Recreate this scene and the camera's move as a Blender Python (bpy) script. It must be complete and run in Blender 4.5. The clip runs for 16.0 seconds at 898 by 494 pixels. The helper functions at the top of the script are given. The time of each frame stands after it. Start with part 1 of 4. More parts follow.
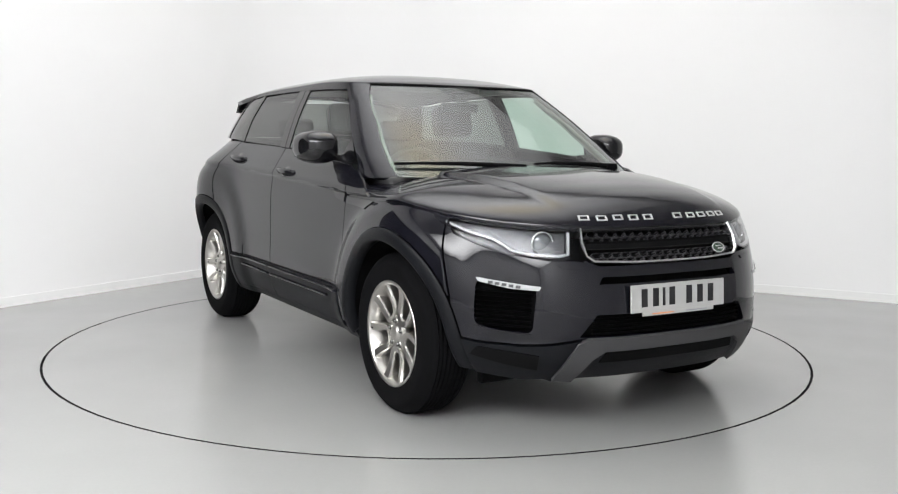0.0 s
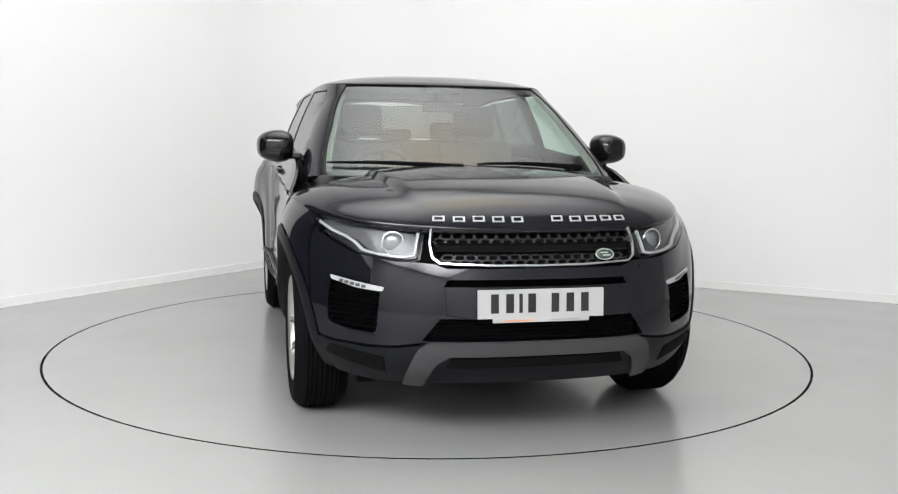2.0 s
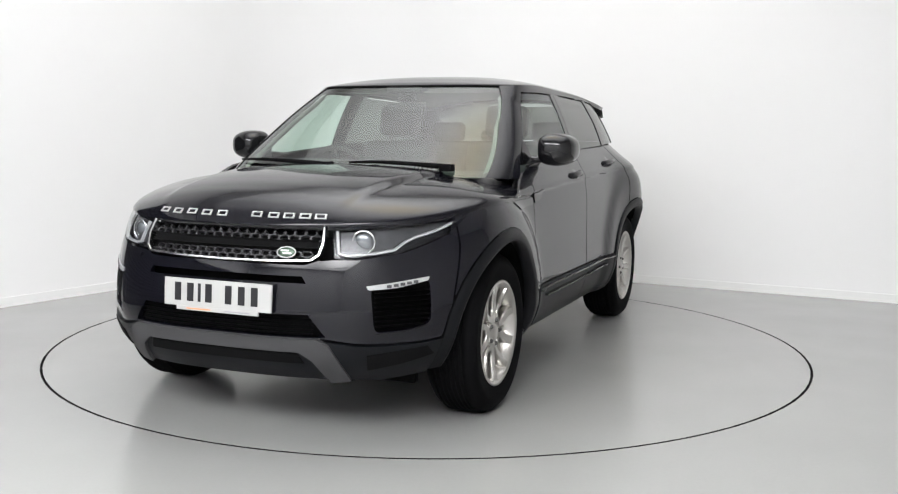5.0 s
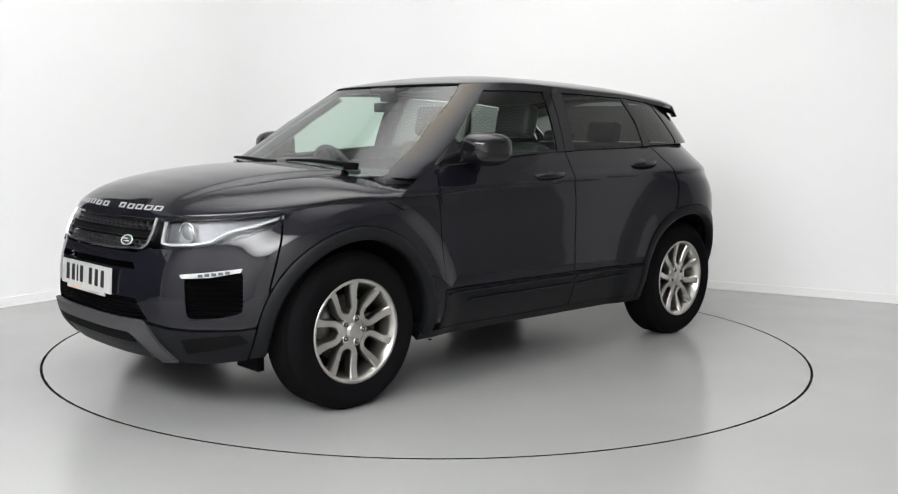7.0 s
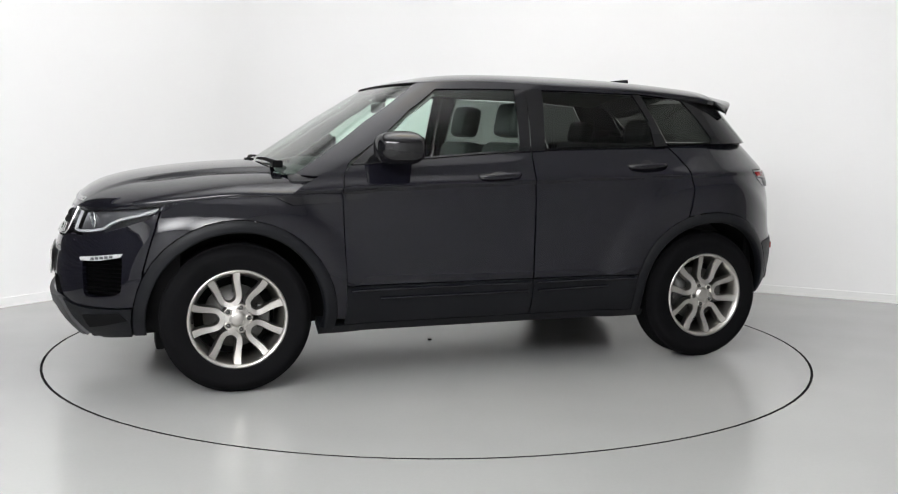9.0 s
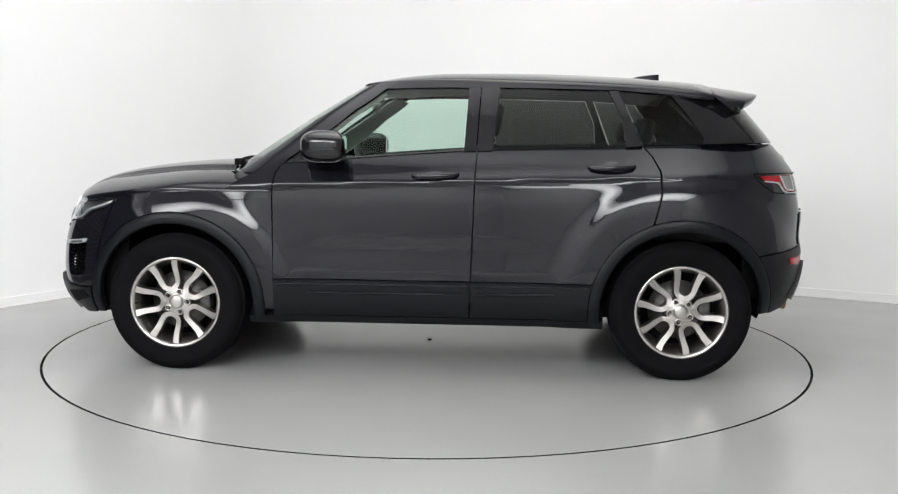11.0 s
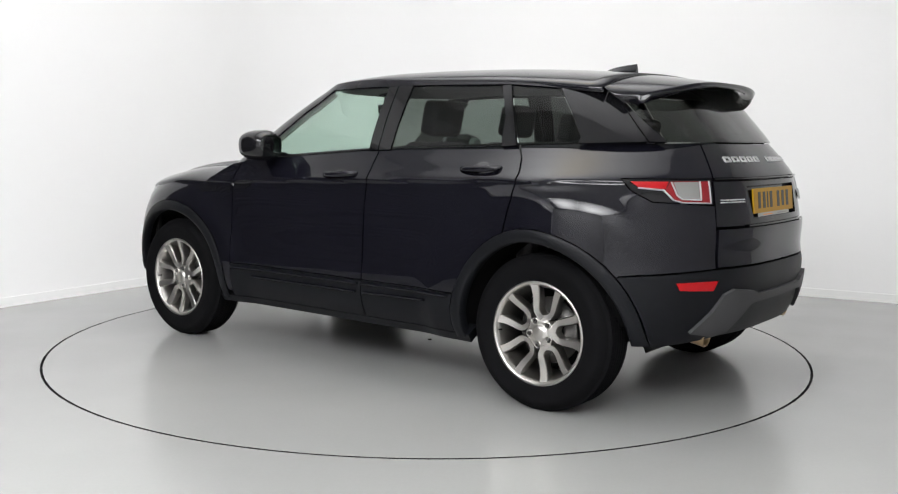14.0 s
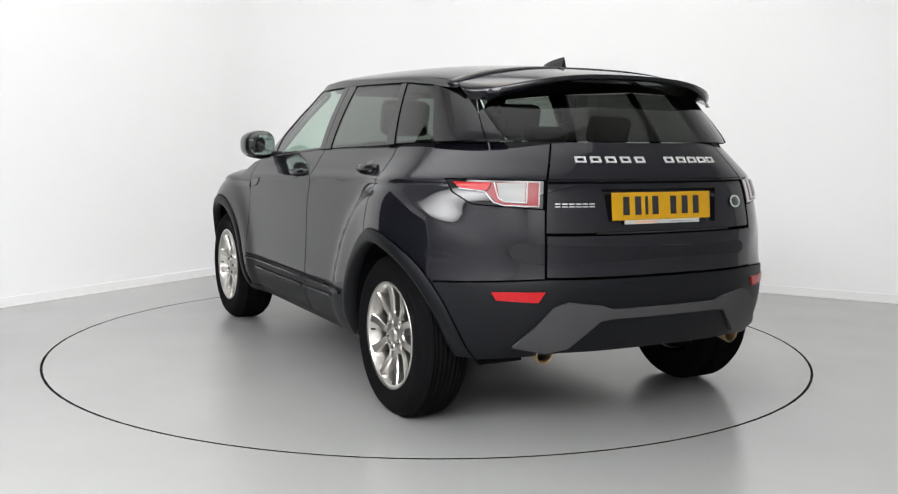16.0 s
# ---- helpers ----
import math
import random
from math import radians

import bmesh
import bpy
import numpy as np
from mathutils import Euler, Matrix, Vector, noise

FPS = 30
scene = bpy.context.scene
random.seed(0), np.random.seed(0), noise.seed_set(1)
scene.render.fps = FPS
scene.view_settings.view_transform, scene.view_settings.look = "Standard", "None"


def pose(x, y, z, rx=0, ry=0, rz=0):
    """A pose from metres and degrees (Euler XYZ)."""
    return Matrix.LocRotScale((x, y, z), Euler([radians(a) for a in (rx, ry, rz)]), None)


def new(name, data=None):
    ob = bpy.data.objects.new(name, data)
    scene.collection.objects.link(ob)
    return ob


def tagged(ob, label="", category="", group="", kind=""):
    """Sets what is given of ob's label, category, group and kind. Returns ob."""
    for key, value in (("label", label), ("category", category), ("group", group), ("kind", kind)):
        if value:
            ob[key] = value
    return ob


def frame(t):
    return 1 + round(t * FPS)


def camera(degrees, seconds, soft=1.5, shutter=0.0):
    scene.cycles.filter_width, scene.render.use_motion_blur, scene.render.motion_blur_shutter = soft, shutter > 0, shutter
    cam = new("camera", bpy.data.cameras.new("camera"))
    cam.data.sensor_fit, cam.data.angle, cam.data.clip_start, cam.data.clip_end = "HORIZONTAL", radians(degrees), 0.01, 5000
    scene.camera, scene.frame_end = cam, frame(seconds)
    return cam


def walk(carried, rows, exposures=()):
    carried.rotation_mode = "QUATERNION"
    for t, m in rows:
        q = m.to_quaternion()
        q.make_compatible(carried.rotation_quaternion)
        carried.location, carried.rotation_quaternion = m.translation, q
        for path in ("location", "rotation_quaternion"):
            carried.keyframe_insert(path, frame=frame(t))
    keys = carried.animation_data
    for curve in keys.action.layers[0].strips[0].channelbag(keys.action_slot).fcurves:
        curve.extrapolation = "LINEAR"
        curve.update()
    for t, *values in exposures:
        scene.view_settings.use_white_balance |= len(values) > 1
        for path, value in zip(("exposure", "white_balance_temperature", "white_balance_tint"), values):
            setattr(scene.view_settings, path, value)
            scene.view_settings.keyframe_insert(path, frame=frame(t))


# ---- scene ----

# ---- camera: stands still on a tripod ----
cam = camera(50.4, 16.0, soft=1.2)
EYE = pose(0.0, -5.844, 1.244, 90 - 6.458, 0, -1.104) @ pose(0, 0, 0, 0, 0, 0.689)
walk(cam, [(0.0, EYE), (16.0, EYE)], exposures=[(0.0, 0.0), (16.0, 0.0)])

# ---- world: a closed studio, the sky is not seen ----
world = bpy.data.worlds.new("world")
world.use_nodes = True
world.node_tree.nodes["Background"].inputs[0].default_value = (0.02, 0.02, 0.022, 1)
scene.world = world


# ---- materials ----
def material(name, color, rough=0.5, metal=0.0, coat=0.0, spec=0.5, grain=0.0, grain_scale=40.0, bump=0.0, bump_scale=200.0,
             vary=0.0, vary_scale=1.5, emit=0.0, coat_rough=0.03, rough_vary=0.0):
    m = bpy.data.materials.new(name)
    m.use_nodes = True
    nt = m.node_tree
    b = nt.nodes["Principled BSDF"]
    b.inputs["Base Color"].default_value = (*color, 1)
    b.inputs["Roughness"].default_value = rough
    b.inputs["Metallic"].default_value = metal
    b.inputs["Coat Weight"].default_value = coat
    b.inputs["Coat Roughness"].default_value = coat_rough
    b.inputs["Specular IOR Level"].default_value = spec
    if emit:
        b.inputs["Emission Color"].default_value = (*color, 1)
        b.inputs["Emission Strength"].default_value = emit
    tc = nt.nodes.new("ShaderNodeTexCoord")

    def noise_node(scale, detail=4):
        n = nt.nodes.new("ShaderNodeTexNoise")
        n.inputs["Scale"].default_value = scale
        n.inputs["Detail"].default_value = detail
        nt.links.new(tc.outputs["Object"], n.inputs["Vector"])
        return n
    col = None
    for amount, scale in ((vary, vary_scale), (grain, grain_scale)):
        if amount:
            n = noise_node(scale)
            r = nt.nodes.new("ShaderNodeMapRange")
            r.inputs["To Min"].default_value = 1 - amount
            r.inputs["To Max"].default_value = 1 + amount
            r.inputs["From Min"].default_value = 0.25
            r.inputs["From Max"].default_value = 0.75
            nt.links.new(n.outputs["Fac"], r.inputs["Value"])
            mul = nt.nodes.new("ShaderNodeVectorMath")
            mul.operation = "SCALE"
            if col is None:
                mul.inputs[0].default_value = color
            else:
                nt.links.new(col, mul.inputs[0])
            nt.links.new(r.outputs[0], mul.inputs["Scale"])
            col = mul.outputs[0]
    if col is not None:
        nt.links.new(col, b.inputs["Base Color"])
    if rough_vary:
        n = noise_node(vary_scale * 3)
        r = nt.nodes.new("ShaderNodeMapRange")
        r.inputs["To Min"].default_value = max(0.0, rough - rough_vary)
        r.inputs["To Max"].default_value = rough + rough_vary
        nt.links.new(n.outputs["Fac"], r.inputs["Value"])
        nt.links.new(r.outputs[0], b.inputs["Roughness"])
    if bump:
        n = noise_node(bump_scale, 3)
        bp = nt.nodes.new("ShaderNodeBump")
        bp.inputs["Strength"].default_value = bump
        bp.inputs["Distance"].default_value = 0.002
        nt.links.new(n.outputs["Fac"], bp.inputs["Height"])
        nt.links.new(bp.outputs[0], b.inputs["Normal"])
    return m


def glass(name, tint, sheen=0.06, rough=0.0):
    """A thin pane: tinted see-through with a mirror sheen that grows at grazing angles."""
    m = bpy.data.materials.new(name)
    m.use_nodes = True
    nt = m.node_tree
    nt.nodes.remove(nt.nodes["Principled BSDF"])
    tr = nt.nodes.new("ShaderNodeBsdfTransparent")
    tr.inputs["Color"].default_value = (*tint, 1)
    gl = nt.nodes.new("ShaderNodeBsdfGlossy")
    gl.inputs["Roughness"].default_value = rough
    lw = nt.nodes.new("ShaderNodeLayerWeight")
    lw.inputs["Blend"].default_value = 0.5
    pw = nt.nodes.new("ShaderNodeMath")
    pw.operation = "POWER"
    pw.inputs[1].default_value = 4.0
    nt.links.new(lw.outputs["Facing"], pw.inputs[0])
    fr = nt.nodes.new("ShaderNodeMapRange")
    fr.inputs["To Min"].default_value = sheen
    nt.links.new(pw.outputs[0], fr.inputs["Value"])
    mix = nt.nodes.new("ShaderNodeMixShader")
    nt.links.new(fr.outputs[0], mix.inputs["Fac"])
    nt.links.new(tr.outputs[0], mix.inputs[1])
    nt.links.new(gl.outputs[0], mix.inputs[2])
    nt.links.new(mix.outputs[0], nt.nodes["Material Output"].inputs["Surface"])
    return m


PAINT = material("black_paint", (0.0038, 0.0038, 0.0066), 0.4, 0.0, coat=0.85, spec=0.02, vary=0.05, coat_rough=0.045)
GLOSS = material("gloss_black", (0.005, 0.005, 0.006), 0.05)
CLAD = material("dark_cladding", (0.0040, 0.0045, 0.0060), 0.45, spec=0.2, bump=0.15, bump_scale=900, vary=0.1)
BLACK = material("matt_black", (0.0032, 0.0032, 0.0035), 0.8, spec=0.1)
RUBBER = material("tyre_rubber", (0.0045, 0.0045, 0.005), 0.8, spec=0.05, vary=0.15, vary_scale=9, bump=0.1, bump_scale=300)
ALLOY = material("silver_alloy", (0.50, 0.485, 0.46), 0.30, 1.0, coat=0.2, vary=0.05, vary_scale=12)
CHROME = material("bright_chrome", (0.68, 0.68, 0.68), 0.22, 1.0)
SKID = material("grey_skid_paint", (0.050, 0.050, 0.052), 0.5, 0.0, spec=0.2, bump=0.05)
SILVER = material("silver_lettering", (0.48, 0.48, 0.48), 0.4, 0.3)
WHITE_PLATE = material("white_reflective_plate", (0.43, 0.43, 0.42), 0.4, spec=0.2, vary=0.03, vary_scale=8)
YELLOW_PLATE = material("yellow_reflective_plate", (0.43, 0.23, 0.007), 0.4, spec=0.2, vary=0.03, vary_scale=8)
INK = material("plate_ink", (0.012, 0.012, 0.014), 0.4)
ORANGE = material("orange_print", (0.75, 0.30, 0.12), 0.5)
GREYINK = material("grey_print", (0.3, 0.3, 0.32), 0.5)
MIRROR = material("tinted_mirror", (0.42, 0.52, 0.47), 0.03, 1.0)
LENS = glass("clear_lamp_cover", (0.95, 0.96, 0.97), 0.015)
LAMP_SHELL = material("lamp_reflector", (0.075, 0.075, 0.08), 0.3, 0.4, vary=0.25, vary_scale=30)
LAMP_DARK = material("lamp_bezel", (0.022, 0.022, 0.025), 0.25, 0.2)
DRL = material("white_light_guide", (0.42, 0.425, 0.43), 0.3, coat=0.1)
BALL = material("projector_glass", (0.18, 0.19, 0.2), 0.03, 0.3, coat=1)
RED = material("red_lamp_plastic", (0.36, 0.006, 0.009), 0.25, spec=0.3)
PINK = material("pale_red_lamp_plastic", (0.20, 0.014, 0.018), 0.25, spec=0.3)
CLEAR_GREY = material("clear_lamp_plastic", (0.20, 0.20, 0.195), 0.25, 0.0, spec=0.4)
SCREEN = glass("windscreen_glass", (0.74, 0.86, 0.79), 0.065)
TINT = glass("privacy_glass", (0.18, 0.195, 0.185), 0.03)
REARGLASS = glass("rear_privacy_glass", (0.16, 0.165, 0.155), 0.03)
SIDEGLASS = glass("side_glass", (0.74, 0.86, 0.80), 0.03)
SEAT = material("dark_seat_leather", (0.016, 0.016, 0.017), 0.5, bump=0.2, vary=0.15)
DASH = material("dashboard_plastic", (0.016, 0.016, 0.017), 0.6, bump=0.2)
LINING = material("pale_headlining", (0.22, 0.23, 0.205), 0.9)
BRASS = material("heat_stained_steel", (0.33, 0.24, 0.14), 0.3, 0.9, vary=0.3, vary_scale=15)
UNDER = material("underbody_black", (0.008, 0.008, 0.009), 0.8, spec=0.15, vary=0.3, vary_scale=5)
DISC = material("brake_steel", (0.32, 0.31, 0.30), 0.35, 0.9, vary=0.1, vary_scale=20)
WORN = material("dull_brake_iron", (0.10, 0.098, 0.095), 0.45, 0.8, vary=0.2, vary_scale=20)
BADGE = material("badge_green", (0.06, 0.10, 0.07), 0.25, 0.3, coat=0.6)

WALL = material("white_wall_paint", (0.86, 0.86, 0.86), 0.6, vary=0.012, vary_scale=0.6, bump=0.04, bump_scale=120)
BASE = material("white_gloss_skirting", (0.84, 0.84, 0.835), 0.5, spec=0.3)
CEIL = material("white_ceiling_paint", (0.75, 0.75, 0.75), 0.8, vary=0.02)
DARKWALL = material("dark_opening_fill", (0.022, 0.022, 0.024), 0.85, vary=0.1)
FLOOR = material("grey_resin_floor", (0.31, 0.31, 0.306), 0.22, coat=0.15, coat_rough=0.2, vary=0.05, vary_scale=0.8, spec=0.5, grain=0.012, grain_scale=60, rough_vary=0.07)
# near black: the shade inside the turntable gap put into colour
GROOVE = material("groove_shade", (0.008, 0.008, 0.008), 0.8, spec=0.1)


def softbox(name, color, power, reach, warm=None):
    """A lamp's cloth diffuser: hot in the middle, dimmer to its edges. warm: (x, y, radius) of a yellower glow, added
    to tint reflections.
    """
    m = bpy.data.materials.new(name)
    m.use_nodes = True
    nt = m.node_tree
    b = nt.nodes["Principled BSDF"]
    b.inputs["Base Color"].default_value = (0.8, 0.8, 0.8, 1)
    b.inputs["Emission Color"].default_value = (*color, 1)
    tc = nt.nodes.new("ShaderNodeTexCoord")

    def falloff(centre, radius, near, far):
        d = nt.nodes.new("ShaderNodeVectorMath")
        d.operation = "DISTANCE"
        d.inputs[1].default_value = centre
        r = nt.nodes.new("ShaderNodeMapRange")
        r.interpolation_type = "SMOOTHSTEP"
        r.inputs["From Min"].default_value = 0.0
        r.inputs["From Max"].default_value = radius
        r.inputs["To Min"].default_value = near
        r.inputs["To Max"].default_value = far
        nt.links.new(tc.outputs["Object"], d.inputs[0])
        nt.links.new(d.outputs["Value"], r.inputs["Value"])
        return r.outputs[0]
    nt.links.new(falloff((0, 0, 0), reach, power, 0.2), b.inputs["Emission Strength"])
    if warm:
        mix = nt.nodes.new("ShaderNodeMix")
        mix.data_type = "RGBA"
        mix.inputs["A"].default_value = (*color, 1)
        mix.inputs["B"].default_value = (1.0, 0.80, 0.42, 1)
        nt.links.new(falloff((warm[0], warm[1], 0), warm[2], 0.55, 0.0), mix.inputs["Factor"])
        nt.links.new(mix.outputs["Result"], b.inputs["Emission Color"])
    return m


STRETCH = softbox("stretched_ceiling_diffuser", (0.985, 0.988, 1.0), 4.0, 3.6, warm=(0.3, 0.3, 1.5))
LIGHT = softbox("added_fill_diffuser", (0.98, 0.985, 1.0), 18.3, 3.4)
# grey puts the weaker light on the unseen walls into their colour
GREYWALL = material("dimmed_unseen_wall", (0.48, 0.48, 0.48), 0.85, vary=0.08)
STEEL = material("fixture_steel", (0.6, 0.6, 0.6), 0.4, 0.5)


# ---- mesh helpers ----
def empty(name):
    return new(name)


def part(name, bm, mat, parent=None, label="", smooth=True, normals=None):
    me = bpy.data.meshes.new(name)
    bm.to_mesh(me)
    bm.free()
    for m in (mat if isinstance(mat, (list, tuple)) else [mat]):
        me.materials.append(m)
    if smooth:
        me.polygons.foreach_set("use_smooth", [True] * len(me.polygons))
    if normals is not None:
        me.normals_split_custom_set_from_vertices(normals)
    ob = new(name, me)
    if parent is not None:
        ob.parent = parent
    if label:
        tagged(ob, label)
    return ob


def smooth_curve(xs, vs):
    """A smooth curve through the given pairs."""
    xs, vs = np.array(xs, float), np.array(vs, float)
    d = np.gradient(vs, xs)

    def at(x):
        x = np.clip(np.asarray(x, float), xs[0], xs[-1])
        i = np.clip(np.searchsorted(xs, x) - 1, 0, len(xs) - 2)
        h = xs[i + 1] - xs[i]
        t = (x - xs[i]) / h
        return ((2 * t**3 - 3 * t**2 + 1) * vs[i] + (t**3 - 2 * t**2 + t) * h * d[i]
                + (-2 * t**3 + 3 * t**2) * vs[i + 1] + (t**3 - t**2) * h * d[i + 1])
    return at


def box(bm, x0, x1, y0, y1, z0, z1, bevel=0.0, m=None):
    g = bmesh.ops.create_cube(bm, size=1)
    for v in g["verts"]:
        v.co = Vector(((x0 + x1) / 2 + v.co.x * (x1 - x0), (y0 + y1) / 2 + v.co.y * (y1 - y0), (z0 + z1) / 2 + v.co.z * (z1 - z0)))
    vs = g["verts"]
    if bevel:
        es = list({e for v in vs for e in v.link_edges})
        r = bmesh.ops.bevel(bm, geom=es, offset=bevel, segments=3, affect="EDGES", profile=0.6)
        vs = list(set(r["verts"]) | {v for v in vs if v.is_valid})
    if m is not None:
        for v in vs:
            v.co = m @ v.co
    return vs


def revolve(bm, profile, axis_pose, n=64, a0=0.0, a1=2 * math.pi):
    """Turns pairs (radius, along) about the local y axis of axis_pose."""
    full = abs(a1 - a0 - 2 * math.pi) < 1e-6
    rings = []
    for k in range(n if full else n + 1):
        a = a0 + (a1 - a0) * k / n
        rings.append([bm.verts.new(axis_pose @ Vector((r * math.cos(a), w, r * math.sin(a)))) for r, w in profile])
    for k in range(n):
        a, b = rings[k], rings[(k + 1) % len(rings)]
        for i in range(len(profile) - 1):
            bm.faces.new((a[i], b[i], b[i + 1], a[i + 1]))


def grid(bm, fn, nu, nv, mat_index=0):
    """A sheet fn(u, v) with u, v from 0 to 1."""
    vs = [[bm.verts.new(fn(i / nu, j / nv)) for j in range(nv + 1)] for i in range(nu + 1)]
    for i in range(nu):
        for j in range(nv):
            f = bm.faces.new((vs[i][j], vs[i + 1][j], vs[i + 1][j + 1], vs[i][j + 1]))
            f.material_index = mat_index
    return vs


def tube(bm, points, radius, n=10, closed=False):
    pts = [Vector(p) for p in points]
    rings = []
    for i, p in enumerate(pts):
        a = pts[(i - 1) % len(pts)] if closed or i else p
        b = pts[(i + 1) % len(pts)] if closed or i < len(pts) - 1 else p
        d = (b - a).normalized()
        up = Vector((0, 0, 1)) if abs(d.z) < 0.9 else Vector((1, 0, 0))
        s = d.cross(up).normalized()
        q = s.cross(d)
        r = radius[i] if isinstance(radius, (list, tuple)) else radius
        rings.append([bm.verts.new(p + (s * math.cos(k * 2 * math.pi / n) + q * math.sin(k * 2 * math.pi / n)) * r) for k in range(n)])
    for i in range(len(pts) if closed else len(pts) - 1):
        a, b = rings[i], rings[(i + 1) % len(pts)]
        for k in range(n):
            bm.faces.new((a[k], a[(k + 1) % n], b[(k + 1) % n], b[k]))
    if not closed:
        bm.faces.new(rings[0][::-1])
        bm.faces.new(rings[-1])


# ---- the car's two skins: lower body and greenhouse ----
NOSE = smooth_curve([.18, .26, .34, .44, .55, .66, .75, .88, .93, 1.0], [2.02, 2.09, 2.15, 2.18, 2.182, 2.168, 2.142, 2.08, 2.045, 1.99])
TAIL = smooth_curve([.25, .36, .48, .60, .665, .70, .86, .98, 1.08, 1.17, 1.24], [1.93, 2.03, 2.085, 2.105, 2.105, 2.095, 2.095, 2.075, 2.05, 1.99, 1.93])
SIDE = smooth_curve([.25, .32, .40, .50, .65, .80, .95, 1.03, 1.10, 1.17, 1.25], [.84, .885, .915, .925, .924, .918, .908, .892, .862, .818, .77])
SCREEN_X = smooth_curve([1.02, 1.08, 1.168, 1.255, 1.347, 1.432, 1.516, 1.56], [1.22, 1.13, .998, .866, .728, .592, .452, .372])
GLASS_X = smooth_curve([1.05, 1.15, 1.236, 1.35, 1.48, 1.56], [1.99, 1.97, 1.935, 1.845, 1.73, 1.65])
GH_SIDE = smooth_curve([1.05, 1.17, 1.30, 1.42, 1.515, 1.57], [.855, .822, .779, .728, .680, .650])


class Body:
    """The lower body: a rounded plan at each height, with swollen wheel arches."""
    mid, bow, stem, stern = 0.0, 3.0, 5.0, 5.8

    def half(self, x, z):
        flare = 0.088 * np.exp(-((x - 1.50) / 0.42) ** 2) / (1 + np.exp((z - 0.93) / 0.055))
        haunch = 0.108 * np.exp(-((x + 1.50) / 0.36) ** 2) / (1 + np.exp((z - 1.16) / 0.05))
        # crested lips that run round the wheels
        lip_f = 0.026 / (1 + np.exp((np.hypot(x - 1.33, z - 0.365) - 0.60) / 0.022))
        lip_r = 0.028 / (1 + np.exp((np.hypot(x + 1.36, z - 0.365) - 0.68) / 0.024))
        # shoulder crease, tucked in below
        rise = z - 1.02 + 0.035 * x
        crease = 0.013 * np.exp(-(rise / np.where(rise > 0, 0.035, 0.013)) ** 2)
        scoop = -0.004 * np.exp(-((z - 0.66) / 0.09) ** 2) * np.exp(-(x / 0.75) ** 4)
        return SIDE(z) + flare + haunch + lip_f + lip_r + crease + scoop

    def ends(self, z):
        return NOSE(z), TAIL(z)

    def side(self, x, z):
        f, r = self.ends(z)
        L = np.where(x > self.mid, f - self.mid, r + self.mid)
        u = np.clip(np.abs(x - self.mid) / L, 0, 1)
        return self.half(x, z) * np.clip(1 - u ** np.where(x > self.mid, self.stem, self.stern), 1e-9, 1) ** (1 / self.bow)

    def out(self, x, y, z):
        f, r = self.ends(z)
        L = np.where(x > self.mid, f - self.mid, r + self.mid)
        return (np.abs(x - self.mid) / L) ** np.where(x > self.mid, self.stem, self.stern) + (np.abs(y) / self.half(x, z)) ** self.bow - 1

    def polar(self, a, z, xo, way):
        """The point of the plan at height z that is seen from (xo, 0) at a degrees from straight ahead (way 1) or astern (-1)."""
        c, s = way * np.cos(np.radians(a)), np.sin(np.radians(a))
        lo, hi = np.full(np.shape(a), 0.05), np.full(np.shape(a), 2.6)
        for _ in range(45):
            m = (lo + hi) / 2
            inside = self.out(xo + m * c, m * s, z) < 0
            lo, hi = np.where(inside, m, lo), np.where(inside, hi, m)
        return xo + lo * c, lo * s

    def normal(self, p):
        e = 1e-4
        x, y, z = p.T
        g = np.stack([self.out(x + e, y, z) - self.out(x - e, y, z), self.out(x, y + e, z) - self.out(x, y - e, z),
                      self.out(x, y, z + e) - self.out(x, y, z - e)], 1)
        return g / np.maximum(np.linalg.norm(g, axis=1, keepdims=True), 1e-12)


class Greenhouse(Body):
    mid, bow, stem, stern = -0.4, 2.8, 11.0, 6.5

    def half(self, x, z):
        return GH_SIDE(z) - 0.045 * np.clip((x + 0.35) / 0.7, 0, 1) ** 2 * np.clip((z - 1.12) / 0.4, 0, 1)

    def ends(self, z):
        return SCREEN_X(z), GLASS_X(z)


BODY, GH = Body(), Greenhouse()
XF, XR, XW, XG = 1.2, -1.2, 0.0, -1.0


def mapped(skin, mode, u, z):
    if mode == "side":
        return np.stack([u, skin.side(u, z), z], 1)
    xo, way = {"front": (XF, 1), "rear": (XR, -1), "screen": (XW, 1), "glass": (XG, -1)}[mode]
    x, y = skin.polar(u, z, xo, way)
    return np.stack([x, y, z], 1)


def angle(x, y, mode):
    xo, way = {"front": (XF, 1), "rear": (XR, -1), "screen": (XW, 1), "glass": (XG, -1)}[mode]
    return math.degrees(math.atan2(y, way * (x - xo)))


def inside(poly, x, y):
    r = False
    for (ax, ay), (bx, by) in zip(poly, poly[1:] + poly[:1]):
        if (ay > y) != (by > y) and x < (bx - ax) * (y - ay) / (by - ay) + ax:
            r = not r
    return r


